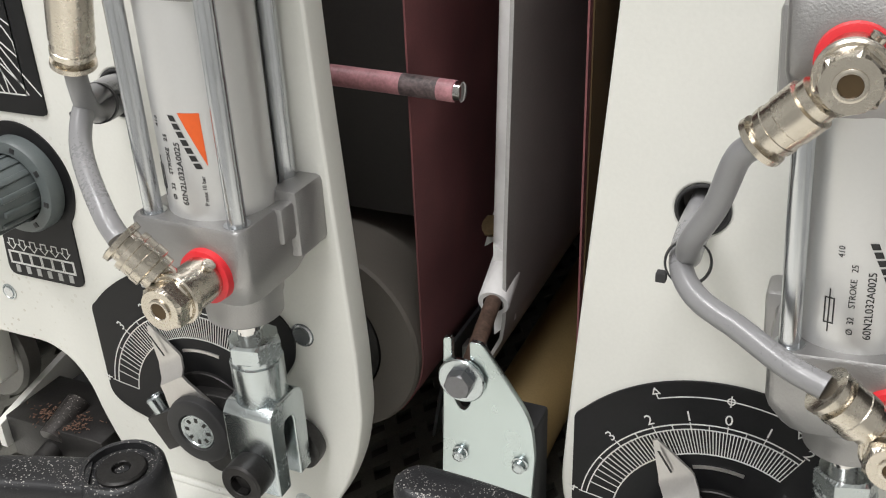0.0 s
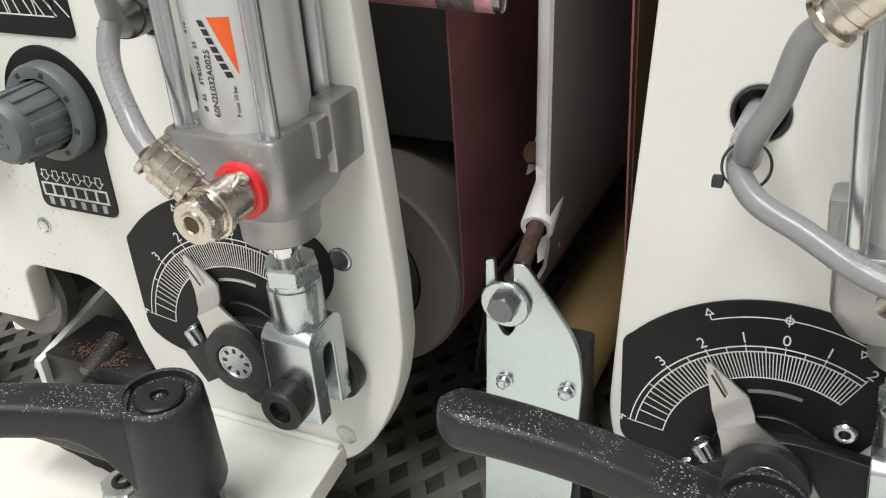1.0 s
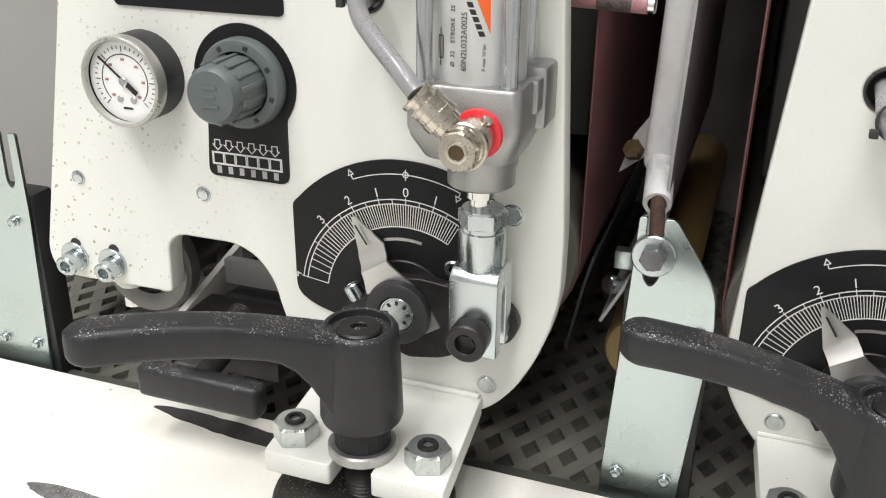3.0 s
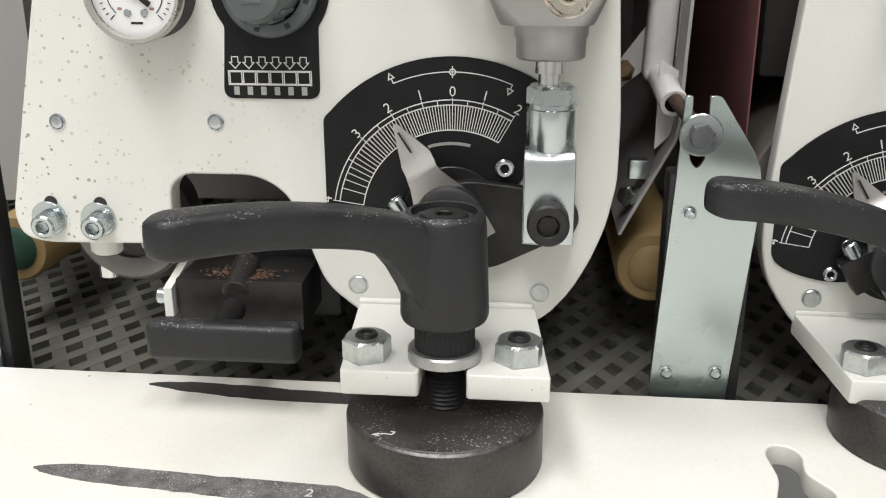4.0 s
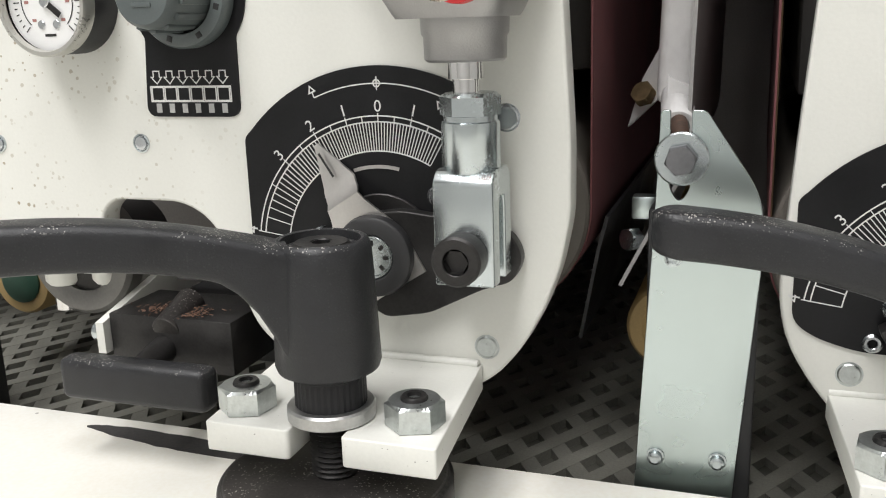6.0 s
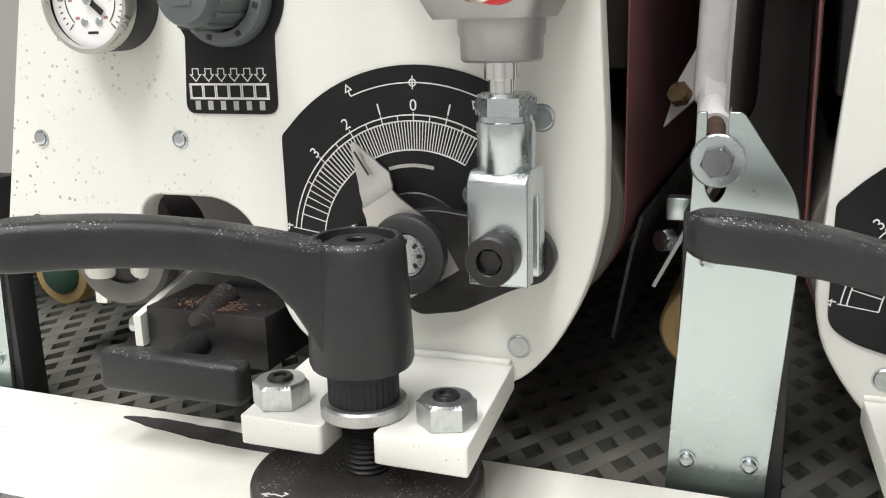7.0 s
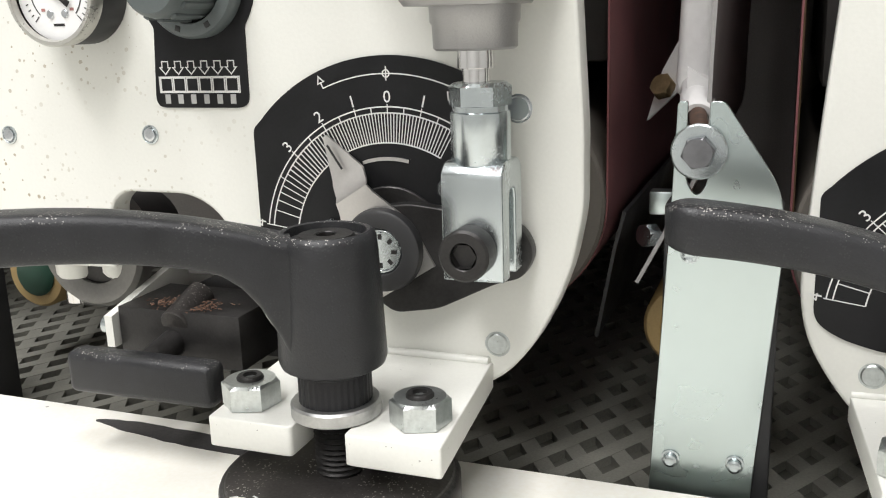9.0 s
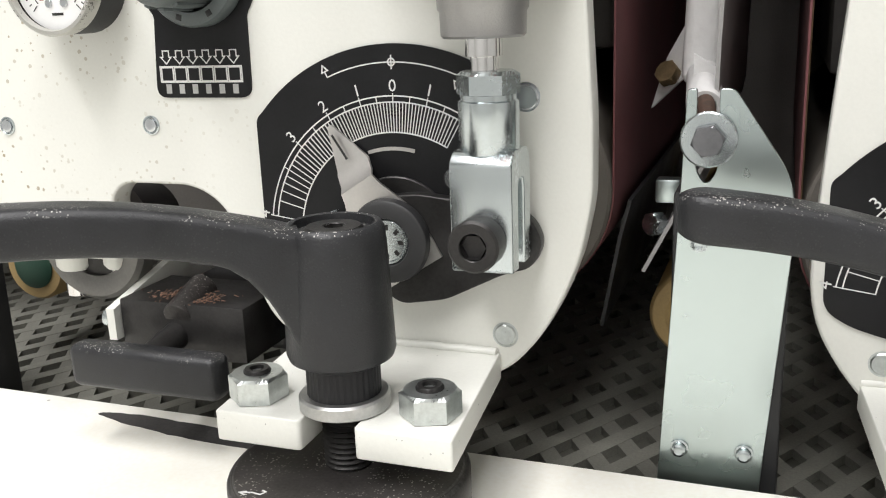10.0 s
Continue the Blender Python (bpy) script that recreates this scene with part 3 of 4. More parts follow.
def head_block(bm, z0, z1):
    """The cast end block of the cylinder with its four corner lugs."""
    w = 22.4
    rows = [(z0, 0.80, 9), (z0 + 1.5, 0.84, 9), (z0 + 9, 0.97, 6), (z0 + 13, 1.0, 4.5), (z1 - 1.2, 1.0, 4.5), (z1, 0.965, 4)]
    rings = []
    for z, k, r in rows:
        q = rounded([(-w * k, -w * k), (w * k, -w * k), (w * k, w * k), (-w * k, w * k)], r, 5)
        rings.append([bm.verts.new((CX + a, CY + b, z)) for a, b in q])
    for a, b in zip(rings, rings[1:]):
        for i in range(len(a)):
            bm.faces.new((a[i], a[(i + 1) % len(a)], b[(i + 1) % len(a)], b[i]))
    bm.faces.new(rings[0])
    bm.faces.new(rings[-1])
    return bm


def cylinder(twist, lower, upper):
    t = thing("pneumatic_cylinder", CX, CY, 165, "grey aluminium pneumatic cylinder with printed type label", "air cylinder", "air cylinders")
    part("barrel", lathe(B(), (CX, CY, 246), (0, 0, 1), [(0, 18.2), (76, 18.2)], 72), BARREL, t, "smooth satin aluminium barrel")
    low = B()
    head_block(low, 219, 249)
    lh = part("end_block", low, ALU, t, "cast aluminium end block")
    lug = B()
    box(lug, (CX + 15, CY + 4, 228), (CX + 26, CY + 23, 253), 2.2)
    box(lug, (CX + 19, CY - 3, 236), (CX + 24.5, CY + 8, 249.5), 1.5)
    part("lug", lug, ALU, lh)
    lug = B()
    box(lug, (CX - 26, CY + 6, 228), (CX - 15, CY + 23, 253), 2.2)
    part("lug", lug, ALU, lh)
    up = B()
    head_block(up, 319, 352)
    uh = part("end_block", up, ALU, t, "cast aluminium end block")
    lug = B()
    box(lug, (CX - 26, CY + 4, 312), (CX - 14, CY + 22, 344), 2.2)
    part("lug", lug, ALU, uh)
    part("set_screw", socket_head(B(), (CX + 14, CY - 23, 330), (0, -1, 0), 4.2, 1.4, 0.5), STEEL, uh)
    for dx in (-1, 1):
        for dy in (-1, 1):
            x, y = CX + dx * 16.6 - (1.5 if dx > 0 and dy > 0 else 0), CY + dy * 16.2
            b = rod(B(), (x, y, 244), (x, y, 322), 3.1, 20)
            lathe(b, (x, y, 248.9), (0, 0, 1), [(0, 4.4), (0.35, 4.4), (0.4, 3)], 20, closed=False)
            part("tie_rod", b, STEEL, t)
    part("gland", lathe(B(), (CX + 2, CY, 205), (0, 0, 1), [(0, 12.8), (0.8, 13.7), (8, 13.9), (9, 14.6), (15, 14.8)], 44), ALU, t)
    part("piston_rod", lathe(B(), (CX + 2, CY, 188), (0, 0, 1), [(0, 4.6), (11, 4.6), (11.3, 6), (18, 6)], 32), CHROME, t)
    kx, ky = CX + 3, CY + 0.5
    clevis = part("clevis", lathe(B(), (kx, ky, 168), (0, 0, 1), [(0, 9.6), (0.6, 10), (17, 10), (17.4, 9.2), (19.2, 9.2)], 40), ZINC, t, "zinc plated fork head")
    part("lock_nut", hexa(B(), (kx, ky, 187), (0, 0, 1), 18, 7.6, 0.2, 1.2), ZINC, clevis, smooth=False)
    out = [(-11.5, 130), (-3.6, 130), (-3.6, 157), (-2.4, 160), (2.4, 160), (3.6, 157), (3.6, 130), (11.5, 130), (11.5, 166), (8, 169.5), (-8, 169.5), (-11.5, 166)]
    fork = sheet([rounded(out, [1.5, 1, 2, 1, 1, 2, 1, 1.5, 1.5, 2, 2, 1.5])], 21, 0.7, Matrix.Translation((kx + 10.5, ky, 0)) @ Matrix.Rotation(radians(90), 4, "Z"))
    part("fork", fork, ZINC, clevis)
    part("pin", rod(B(), (kx, ky + 12, 141), (kx, ky - 12, 141), 5), BLACK_STEEL, clevis)
    part("pin_screw", socket_head(B(), (kx, ky - 11.5, 141), (0, -1, 0), 8.6, 9.5, 0.52), BLACK_STEEL, clevis, "black socket head pin screw")
    fitting(t, *lower)
    fitting(t, *upper)
    # printed label, rolled round the barrel
    def roll(me_, name, material, label=""):
        for v in me_.vertices:
            a = v.co.x / 18.2 + radians(twist)
            r = 18.32 - v.co.y
            v.co = Vector((CX + r * math.sin(a), CY - r * math.cos(a), v.co.z))
        part(name, me_, material, t, label, smooth=False)
    turn = Matrix.Rotation(radians(-90), 4, "Y")
    def word(s, size, x, z):
        roll(text_mesh(s, size, Matrix.Translation((x, 0, z)) @ turn, 0.05), "print", BLACK_INK)
    word("60N2L032A0025", 3.1, -5.2, 264.8)
    word("\u00d8  32    STROKE   25", 2.5, -9.8, 266.4)
    word("410", 2.4, -13.6, 281)
    word("P max 10 bar", 1.9, 2.2, 259.5)

    def patch(name, rows, material, label=""):
        """A printed area: rows of (z, x from, x to), cut fine enough to lie on the round barrel."""
        g = B()
        vs = [[g.verts.new((xa + (xb - xa) * i / 8, 0, z)) for i in range(9)] for z, xa, xb in rows]
        for p0, p1 in zip(vs, vs[1:]):
            for i in range(8):
                g.faces.new((p0[i], p0[i + 1], p1[i + 1], p1[i]))
        me0 = bpy.data.meshes.new(name)
        g.to_mesh(me0)
        roll(me0, name, material, label)

    patch("triangle_mark", [(268 + 17.2 * i / 6, 4.2 - 7.2 * i / 6, 4.3 - 0.3 * i / 6) for i in range(7)], ORANGE, "orange printed triangle")
    for i in range(7):
        z = 267 + i * 2.55
        c = 1.6 - (z - 267) * 0.42
        patch("wordmark_bar", [(z, c - 1.2, c + 1.0), (z + 1.0, c - 1.6, c + 0.6), (z + 1.9, c - 2.0, c + 0.2)], BLACK_INK)
    sym = strokes([[(-17, 258), (-17, 266), (-14.5, 266), (-14.5, 258), (-17, 258)], [(-15.8, 255), (-15.8, 269)]], 0.35, 0)
    me_ = bpy.data.meshes.new("print")
    sym.to_mesh(me_)
    roll(me_, "symbol", BLACK_INK)
    return t


first = cylinder(15, ((46, -68, 232.5), -43.4, (28, -60, 250)), ((8, -52, 334), -20, (-6, -30, 294)))
first.matrix_basis = Matrix.Translation((0, 0, 3 * MM)) @ first.matrix_basis
NEAR = Vector((199.5, 34.8, -23.8))
cy = cylinder(28, ((52, -68, 232.5), -43.4, (33.5, -60, 250)), ((33, -66, 335.5), -43.4, RIGHT_END))
HANG = Vector((CX, CY, 249))
SWING = Matrix.Rotation(radians(-4), 4, "Y")
cy.matrix_basis = Matrix.Translation((NEAR + HANG) * MM) @ SWING @ Matrix.Translation(-HANG * MM) @ cy.matrix_basis


def hose(pts, label):
    t = thing("air_hose", *pts[0], label, "air hose", "air hoses")
    part("tube", tube(B(), pts, 3.7, 20), HOSE, t)
    return t


END = SWING @ (Vector(RIGHT_END) - HANG) + HANG + NEAR
hose([(28, -60, 253), (21, -57, 259), (6, -46, 268), (-4, -36, 274), (-10, -25, 281), (-13, -12, 283), (-18, 4, 280), (-19, 14, 278)], "grey air hose from the lower fitting into the plate")
hose([(-6, -30, 297), (-7, -29, 290), (-9, -25, 280), (-13, -14, 275), (-18, 2, 274), (-19, 14, 274)], "grey air hose from the upper fitting into the plate")
hose([(233.0, -25.2, 226.2), (222, -22, 229), (208, -14, 233), (195, -7, 236.5), (188, 3, 241), (187, 18, 246), (188, 46, 248)], "grey air hose from the lower fitting into the plate")
hose([tuple(END), tuple(END + Vector((-5, 3, -6))), (197.5, -8, 267), (190.8, -2, 252), (189.5, 8, 242), (189.5, 22, 243), (191, 46, 245)], "grey air hose from the upper fitting into the plate")
for p0, d in (((-11.5, -18, 279.5), (0.4, -0.85, 0.2)), ((190, 3, 242.5), (0.25, -0.85, 0.3))):
    t = thing("cable_tie", *p0, "black cable tie round the two grey hoses", "cable tie", "cable ties")
    part("band", lathe(B(), p0, d, [(-1.0, 6.6), (-1.0, 7.2), (1.0, 7.2), (1.0, 6.6), (-1.0, 6.6)], 32, closed=False), RUBBER, t)
    part("buckle", box(B(), (-1.6, -1.6, -1.6), (1.6, 1.6, 1.6), 0.4, Matrix.Translation(Vector(p0) + Vector((-7, -4, -4)))), RUBBER, t)
for x, y, z in ((-18, 0, 277), (189, S.y, 247)):
    g = part("grommet", lathe(B(), (x, y, z), (0, -1, 0), [(-9, 7.9), (0.2, 7.9), (0.7, 8.5), (0.5, 9.2), (0, 9.3)], 32, closed=False), RUBBER)
    tagged(g, "black rubber grommet in the hose hole", "grommet", "hose grommets")


# ---- first unit: foot bracket, nuts, clamp lever, base disc ----
AX, AY = 2.0, -57.5
FOOT = Vector((206.5, 34.8, -12.5))


def bracket():
    t = thing("foot_bracket", 0, -40, 94, "cream painted steel foot bracket with an open slot", "bracket", "foot brackets")
    out = [(-43.5, -0.3), (38, -0.3), (44.5, -73), (11.8, -73), (11.8, -54), (8.5, -47), (2, -44), (-4, -47), (-7, -54), (-7, -73), (-38, -73)]
    part("plate", sheet([rounded(out, [0, 0, 1.2, 2, 3, 3, 3, 3, 3, 2, 1.2])], 10.5, 0.6, Matrix.Translation((0, 0, 92.8)) @ Matrix.Rotation(radians(-90), 4, "X")), BRACKET_PAINT, t)
    weld = B()
    pts = [(-43 + 80 * i / 24, -1.5 + random.uniform(-0.15, 0.15), 93.4 + random.uniform(-0.15, 0.15)) for i in range(25)]
    tube(weld, pts, 1.7, 12, 3)
    part("weld_seam", weld, BRACKET_PAINT, t)
    return t


br = bracket()
copy_thing(br, Matrix.Translation(FOOT * MM) @ br.matrix_basis)


def stud_nut(x, y):
    t = thing("hex_nut", x, y, 94, "zinc hexagon nut on a black stud, on the cream bracket", "nut", "bracket nuts")
    part("nut", hexa(B(), (x, y, 92.8), (0, 0, 1), 17.4, 9, 0.35, 1.1), NUT, t, smooth=False)
    part("stud", lathe(B(), (x, y, 85.4), (0, 0, 1), [(0, 4.6), (17.0, 4.6), (17.8, 4.0), (17.8, 2.5), (15.0, 2.3), (15.0, 0)], 24), BLACK_STEEL, t)
    return t


for x, y in ((-29.5, -59), (31.8, -57)):
    n = stud_nut(x, y)
    copy_thing(n, Matrix.Translation(FOOT * MM) @ n.matrix_basis)


WORN = mat("worn_steel_edge", (0.17, 0.165, 0.16), 0.4, 0.8, var=0.4, scale=180)


def base_disc(H):
    t = thing("base_disc", AX, AY, 47.5, "dusty black steel clamping disc standing on the bed", "disc", "base discs")
    part("body", lathe(B(), (AX, AY, 47.6), (0, 0, 1), [(0, 39.5), (1, 40.5), (H - 2.7, 40.5), (H - 0.7, 39), (H - 0.2, 37), (H, 0)], 72, closed=False), DISC, t)
    part("worn_edge", lathe(B(), (AX, AY, 47.6), (0, 0, 1), [(H - 1.75, 40.1), (H - 0.9, 39.35), (H - 0.35, 38)], 72, closed=False), WORN, t, "edge worn to bare steel")
    hook = strokes([[(-23, -85.5), (-19, -84.5), (-16, -85), (-15, -83), (-16.5, -82.5)], [(-21, -84.3), (-23, -85.5), (-20.5, -86.5)]], 0.6, 0)
    hook.transform(Matrix.Translation((0, 0, 47.55 + H)) @ Matrix.Rotation(radians(-90), 4, "X"))
    part("painted_hook", hook, INK, t, "white painted arrow mark")
    th = B()
    prof = []
    for i in range(14):
        prof += [(i * 1.9, 8.2), (i * 1.9 + 0.95, 6.9)]
    lathe(th, (AX, AY, 47 + H), (0, 0, 1), prof, 32)
    part("threaded_stud", th, BLACK_STEEL, t)
    return t


bd = base_disc(24.5)
copy_thing(bd, Matrix.Translation((FOOT.x * MM, FOOT.y * MM, 0)) @ bd.matrix_basis)


DULL = mat("dull_zinc", (0.5, 0.5, 0.49), 0.38, 0.9, var=0.15, scale=120)


def clamp_lever(x, y, z, tip):
    """A clamping lever: boss over a serrated collar, and a curved grip to tip."""
    t = thing("clamp_lever", x, y, z, "black plastic clamping lever dusted with fine chips", "clamping lever", "clamping levers")
    part("washer", lathe(B(), (x, y, z), (0, 0, 1), [(0, 14.2), (0.6, 15), (4.4, 15), (5.2, 14.3)], 44), DULL, t)
    col = B()
    m = 72
    rings = []
    for h, r, k in ((5.2, 11.9, 0.25), (14, 11.9, 0.25), (15.2, 12.0, 0), (15.6, 12.7, 0), (21, 12.7, 0)):
        rings.append([col.verts.new((x + (r + k * (i % 2)) * math.cos(2 * math.pi * i / m), y + (r + k * (i % 2)) * math.sin(2 * math.pi * i / m), z + h)) for i in range(m)])
    for a, b in zip(rings, rings[1:]):
        for i in range(m):
            col.faces.new((a[i], a[(i + 1) % m], b[(i + 1) % m], b[i]))
    part("collar", col, PLASTIC_CLEAN, t, smooth=False)
    d = Vector(tip) - Vector((x, y, z + 61))
    yaw = math.atan2(d.y, d.x)
    n = math.hypot(d.x, d.y)
    fr = Matrix.Translation((x, y, z)) @ Matrix.Rotation(yaw, 4, "Z")
    body = B()
    lathe(body, (x, y, z), (0, 0, 1), [(17.2, 15.6), (18, 17.0), (20, 17.7), (40, 17.0), (55, 16.4), (59.8, 16.0), (61.4, 15.0), (61.8, 14.0), (61.5, 13.0), (58.8, 12.6), (58.8, 0)], 56, closed=False)
    part("boss", body, PLASTIC, t)
    grip = B()
    secs = []
    N = 30
    for i in range(N + 1):
        u = 1 - (1 - i / N) ** 1.7
        s = 11 + (n - 11) * u
        top = 60.4 + d.z * u ** 0.9 + 4.2 * math.sin(math.pi * u)
        hgt = 14.2 + 30 * max(0, 1 - u * 3.6) ** 2.4 + 0.8 * u
        w = 14.8 - 3.6 * min(1, u * 2.2) ** 0.7 + 1.6 * u
        if u > 0.9:
            k = (u - 0.9) / 0.1
            f = math.sqrt(max(0.0, 1 - k * k * 0.92))
            w, top, hgt = w * f, top - 3.2 * (1 - f), hgt - 6 * (1 - f)
        secs.append((s, w, top - hgt, top))
    for i, (s, w, z0, z1) in enumerate(secs):
        w = max(w, 4.2)
        c = 3.6
        half = [(w - c, z0), (w - 1.4, z0 + 0.7), (w - 0.3, z0 + 2), (w, z0 + c), (w * 0.985, z1 - 4.5), (w - 0.6, z1 - 2.6), (w - 1.8, z1 - 0.9), (w - c, z1 - 0.2), (w * 0.4, z1)]
        q = half + [(-a, b) for a, b in reversed(half)]
        secs[i] = [grip.verts.new(fr @ Vector((s, yy * 0.72, zz))) for yy, zz in q]
    kq = len(secs[0])
    for a, b in zip(secs, secs[1:]):
        for i in range(kq):
            grip.faces.new((a[i], a[(i + 1) % kq], b[(i + 1) % kq], b[i]))
    grip.faces.new(secs[0])
    grip.faces.new(secs[-1])
    part("grip", grip, PLASTIC, t)
    part("cap_screw", socket_head(B(), (x, y, z + 56), (0, 0, 1), 9.4, 4.6, 0.36), BLACK_STEEL, t)
    return t


clamp_lever(AX, AY, 92.8, (-90, -121, 168.5))
clamp_lever(AX + FOOT.x, AY + FOOT.y, 80.3, (104, -34, 164.5))


# ---- regulator, gauge and their labels on the first plate ----
def regulator():
    t = thing("pressure_regulator", -77, 0, 234, "blue-grey ribbed pressure regulator knob on a black label", "regulator knob")
    part("ring", lathe(B(), (-77, -1, 234), (0, -1, 0), [(0, 20.5), (5, 20.5), (6.5, 19.6), (7, 17.6), (7, 15), (4, 14.6)], 48, closed=False), KNOB, t)
    for i in range(8):
        a = 2 * math.pi * i / 8 + 0.3
        b = box(B(), (-1.2, -8.2, 16.2), (1.2, -6.9, 18.4), 0.2, Matrix.Translation((-77, 0, 234)) @ Matrix.Rotation(a, 4, "Y"))
        part("notch", b, RUBBER, t)
    k = B()
    lathe(k, (-77, -5, 234), (0, -1, 0), [(0, 13.6), (8, 13.6), (20, 13.0), (23.4, 12.4), (25, 11), (25.4, 0)], 64, closed=False)
    knob = part("knob", k, KNOB, t)
    for i in range(14):
        a = 2 * math.pi * i / 14
        part("rib", box(B(), (-1.3, -25, 12.4), (1.3, -7, 14.3), 0.5, Matrix.Translation((-77, 0, 234)) @ Matrix.Rotation(a, 4, "Y")), KNOB, knob)
    mk = B()
    for dz, w in ((4, 7), (0, 5), (-4, 8)):
        box(mk, (-77 - w / 2, -30.7, 234 + dz - 0.8), (-77 + w / 2, -30.2, 234 + dz + 0.8), 0.1)
    part("moulded_mark", mk, KNOB, knob)
    return t


regulator()
lab = thing("regulator_label", -79, 0, 210, "black label with white arrows and row of boxes", "label")
outl = ring_pts(-78, 234, 26, -38, 218, 40) + [(-101, 187), (-58, 187)]
part("plate", sheet([rounded(outl, [2] + [0] * 39 + [2, 5, 5])], 0.8, 0, Matrix.Translation((0, -0.8, 0))), LABEL, lab)
GREY_INK = mat("grey_print", (0.45, 0.45, 0.44), 0.5)
for i in range(6):
    x = -97.6 + i * 6.05
    c = x + 2.65
    part("box_symbol", strokes([[(x, 193.4), (x + 5.3, 193.4), (x + 5.3, 198.6), (x, 198.6), (x, 193.4)]], 0.5, -0.82), INK, lab)
    part("arrow_symbol", strokes([[(c - 1.4, 205), (c + 1.4, 205), (c + 1.4, 202.6), (c + 2.4, 202.6), (c, 200), (c - 2.4, 202.6), (c - 1.4, 202.6), (c - 1.4, 205)]], 0.45, -0.82), INK, lab)
    part("block_symbol", box(B(), (c - 1.2, -0.95, 188.6), (c + 1.2, -0.8, 192.2)), GREY_INK, lab)
part("frame_line", strokes([[(-98.2, 193), (-61.4, 193), (-61.4, 199), (-98.2, 199), (-98.2, 193)]], 0.45, -0.83), INK, lab)


def gauge():
    gx, gz = -130.5, 233
    t = thing("pressure_gauge", gx, 0, gz, "round white pressure gauge with black case and clear rim", "pressure gauge")
    part("case", lathe(B(), (gx, 0, gz), (0, -1, 0), [(0, 20.5), (14, 20.5), (16, 20)], 56), RUBBER, t)
    part("bezel", lathe(B(), (gx, -14, gz), (0, -1, 0), [(0, 20.8), (5.5, 21), (6.5, 20.4), (6.5, 19), (4, 18.4)], 56, closed=False), BEZEL, t)
    part("face", lathe(B(), (gx, -15.6, gz), (0, -1, 0), [(0, 19), (0.6, 18.9), (0.6, 0)], 48, closed=False), DIAL, t)
    tk = []
    for i in range(31):
        a = radians(-135 + 9 * i)
        r0 = 13.2 if i % 5 == 0 else 14.6
        tk.append([(gx + r0 * math.sin(a), gz + r0 * math.cos(a)), (gx + 16 * math.sin(a), gz + 16 * math.cos(a))])
    tk += [arc(12.2, -135, 135, gx, gz)]
    part("graduation", strokes(tk, 0.4, -16.3), BLACK_INK, t)
    for dx in (-3.6, 3.6):
        part("face_pin", rod(B(), (gx + dx, -16, gz - 8.6), (gx + dx, -16.9, gz - 8.6), 1.7, 20), STEEL, t)
    part("wordmark_bar", box(B(), (gx - 2.6, -16.4, gz - 13.2), (gx + 2.6, -16.2, gz - 12.2), 0), BLACK_STEEL, t)
    nums = B()
    for k in range(7):
        a = radians(-135 + 45 * k)
        box(nums, (gx + 9.8 * math.sin(a) - 0.9, -16.4, gz + 9.8 * math.cos(a) - 0.55), (gx + 9.8 * math.sin(a) + 0.9, -16.2, gz + 9.8 * math.cos(a) + 0.55), 0)
    part("figure_bars", nums, mat("red_print", (0.42, 0.2, 0.18), 0.5), t)
    nd = strokes([[(gx + 6, gz - 5), (gx - 12.5, gz + 10.5)]], 0.9, -17, 0.3)
    nd2 = strokes([[(gx, gz), (gx + 6.5, gz - 5.4)]], 2.4, -17.1, 0.4)
    needle = part("needle", nd, BLACK_STEEL, t)
    part("counterweight", nd2, BLACK_STEEL, needle)
    part("needle_hub", rod(B(), (gx, -16.4, gz), (gx, -18.4, gz), 2.2), STEEL, t)
    return t


gauge()

top = thing("chart_label", -95, 0, 290, "black label with a white printed line chart", "label")
part("plate", sheet([rounded([(-143, 264), (-56, 264), (-56, 345), (-143, 345)], 3)], 0.9, 0, Matrix.Translation((0, -0.9, 0))), LABEL, top)
ch = [[(-138, 272), (-64, 272), (-64, 340), (-138, 340), (-138, 272)]]
for i in range(15):
    x = -136 + i * 5
    ch.append([(x + (x + 101) * 0.28, 272.2), (x, 283)])
    ch.append([(x, 283), (-101 + (x + 101) * 0.75, 294)])
for r in (14, 28, 42, 56):
    ch.append([(max(-138, min(-64, -101 + r * math.cos(a))), 272 + r * math.sin(a)) for a in [math.pi * k / 24 for k in range(25)]])
for i in range(5):
    ch.append([(-64, 275 + i * 12), (-92, 300 + i * 8)])
part("chart_grid", strokes(ch, 0.55, -0.92), INK, top)
# ---- galvanised posts between the heads ----
def post(dx, dy, bolted, out, rivets):
    t = thing("slotted_post", 112 + dx, 17 + dy, 45, "bright galvanised sheet post with an open slot at its top", "post", "slotted posts")
    M = Matrix.Translation((dx, dy, 0))
    part("sheet", sheet([rounded(out, [0, 0, 3, 8, 2, 1, 3, 3, 3, 1, 2, 0])], 2.4, 0.3, M @ Matrix.Translation((0, 16.5, 0))), GALV, t)
    part("edge_block", box(B(), (97, 19.2, 12), (137, 36, 152), 1.5, M), RUBBER, t, "black block behind the sheet")
    for x, z in rivets:
        b = lathe(B(), (x + dx, 16.4 + dy, z), (0, -1, 0), [(0, 3.4), (0.6, 3.4), (0.8, 2.7), (3.0, 2.5), (3.4, 1.6), (3.0, 0)], 20, closed=False)
        part("rivet", b, ZINC, t)
    if bolted:
        part("washer", lathe(B(), (108.6, 16, 171), (0, -1, 0), [(0, 5), (0, 9.6), (1.5, 9.6), (2, 9)], 40), ZINC, t)
        part("bolt", hexa(B(), (108.6, 14.2, 171), (0, -1, 0), 10, 4.5, 0.2), mat("dull_bolt_steel", (0.22, 0.22, 0.23), 0.4, 0.9, var=0.1, scale=200), t, smooth=False)
    return t


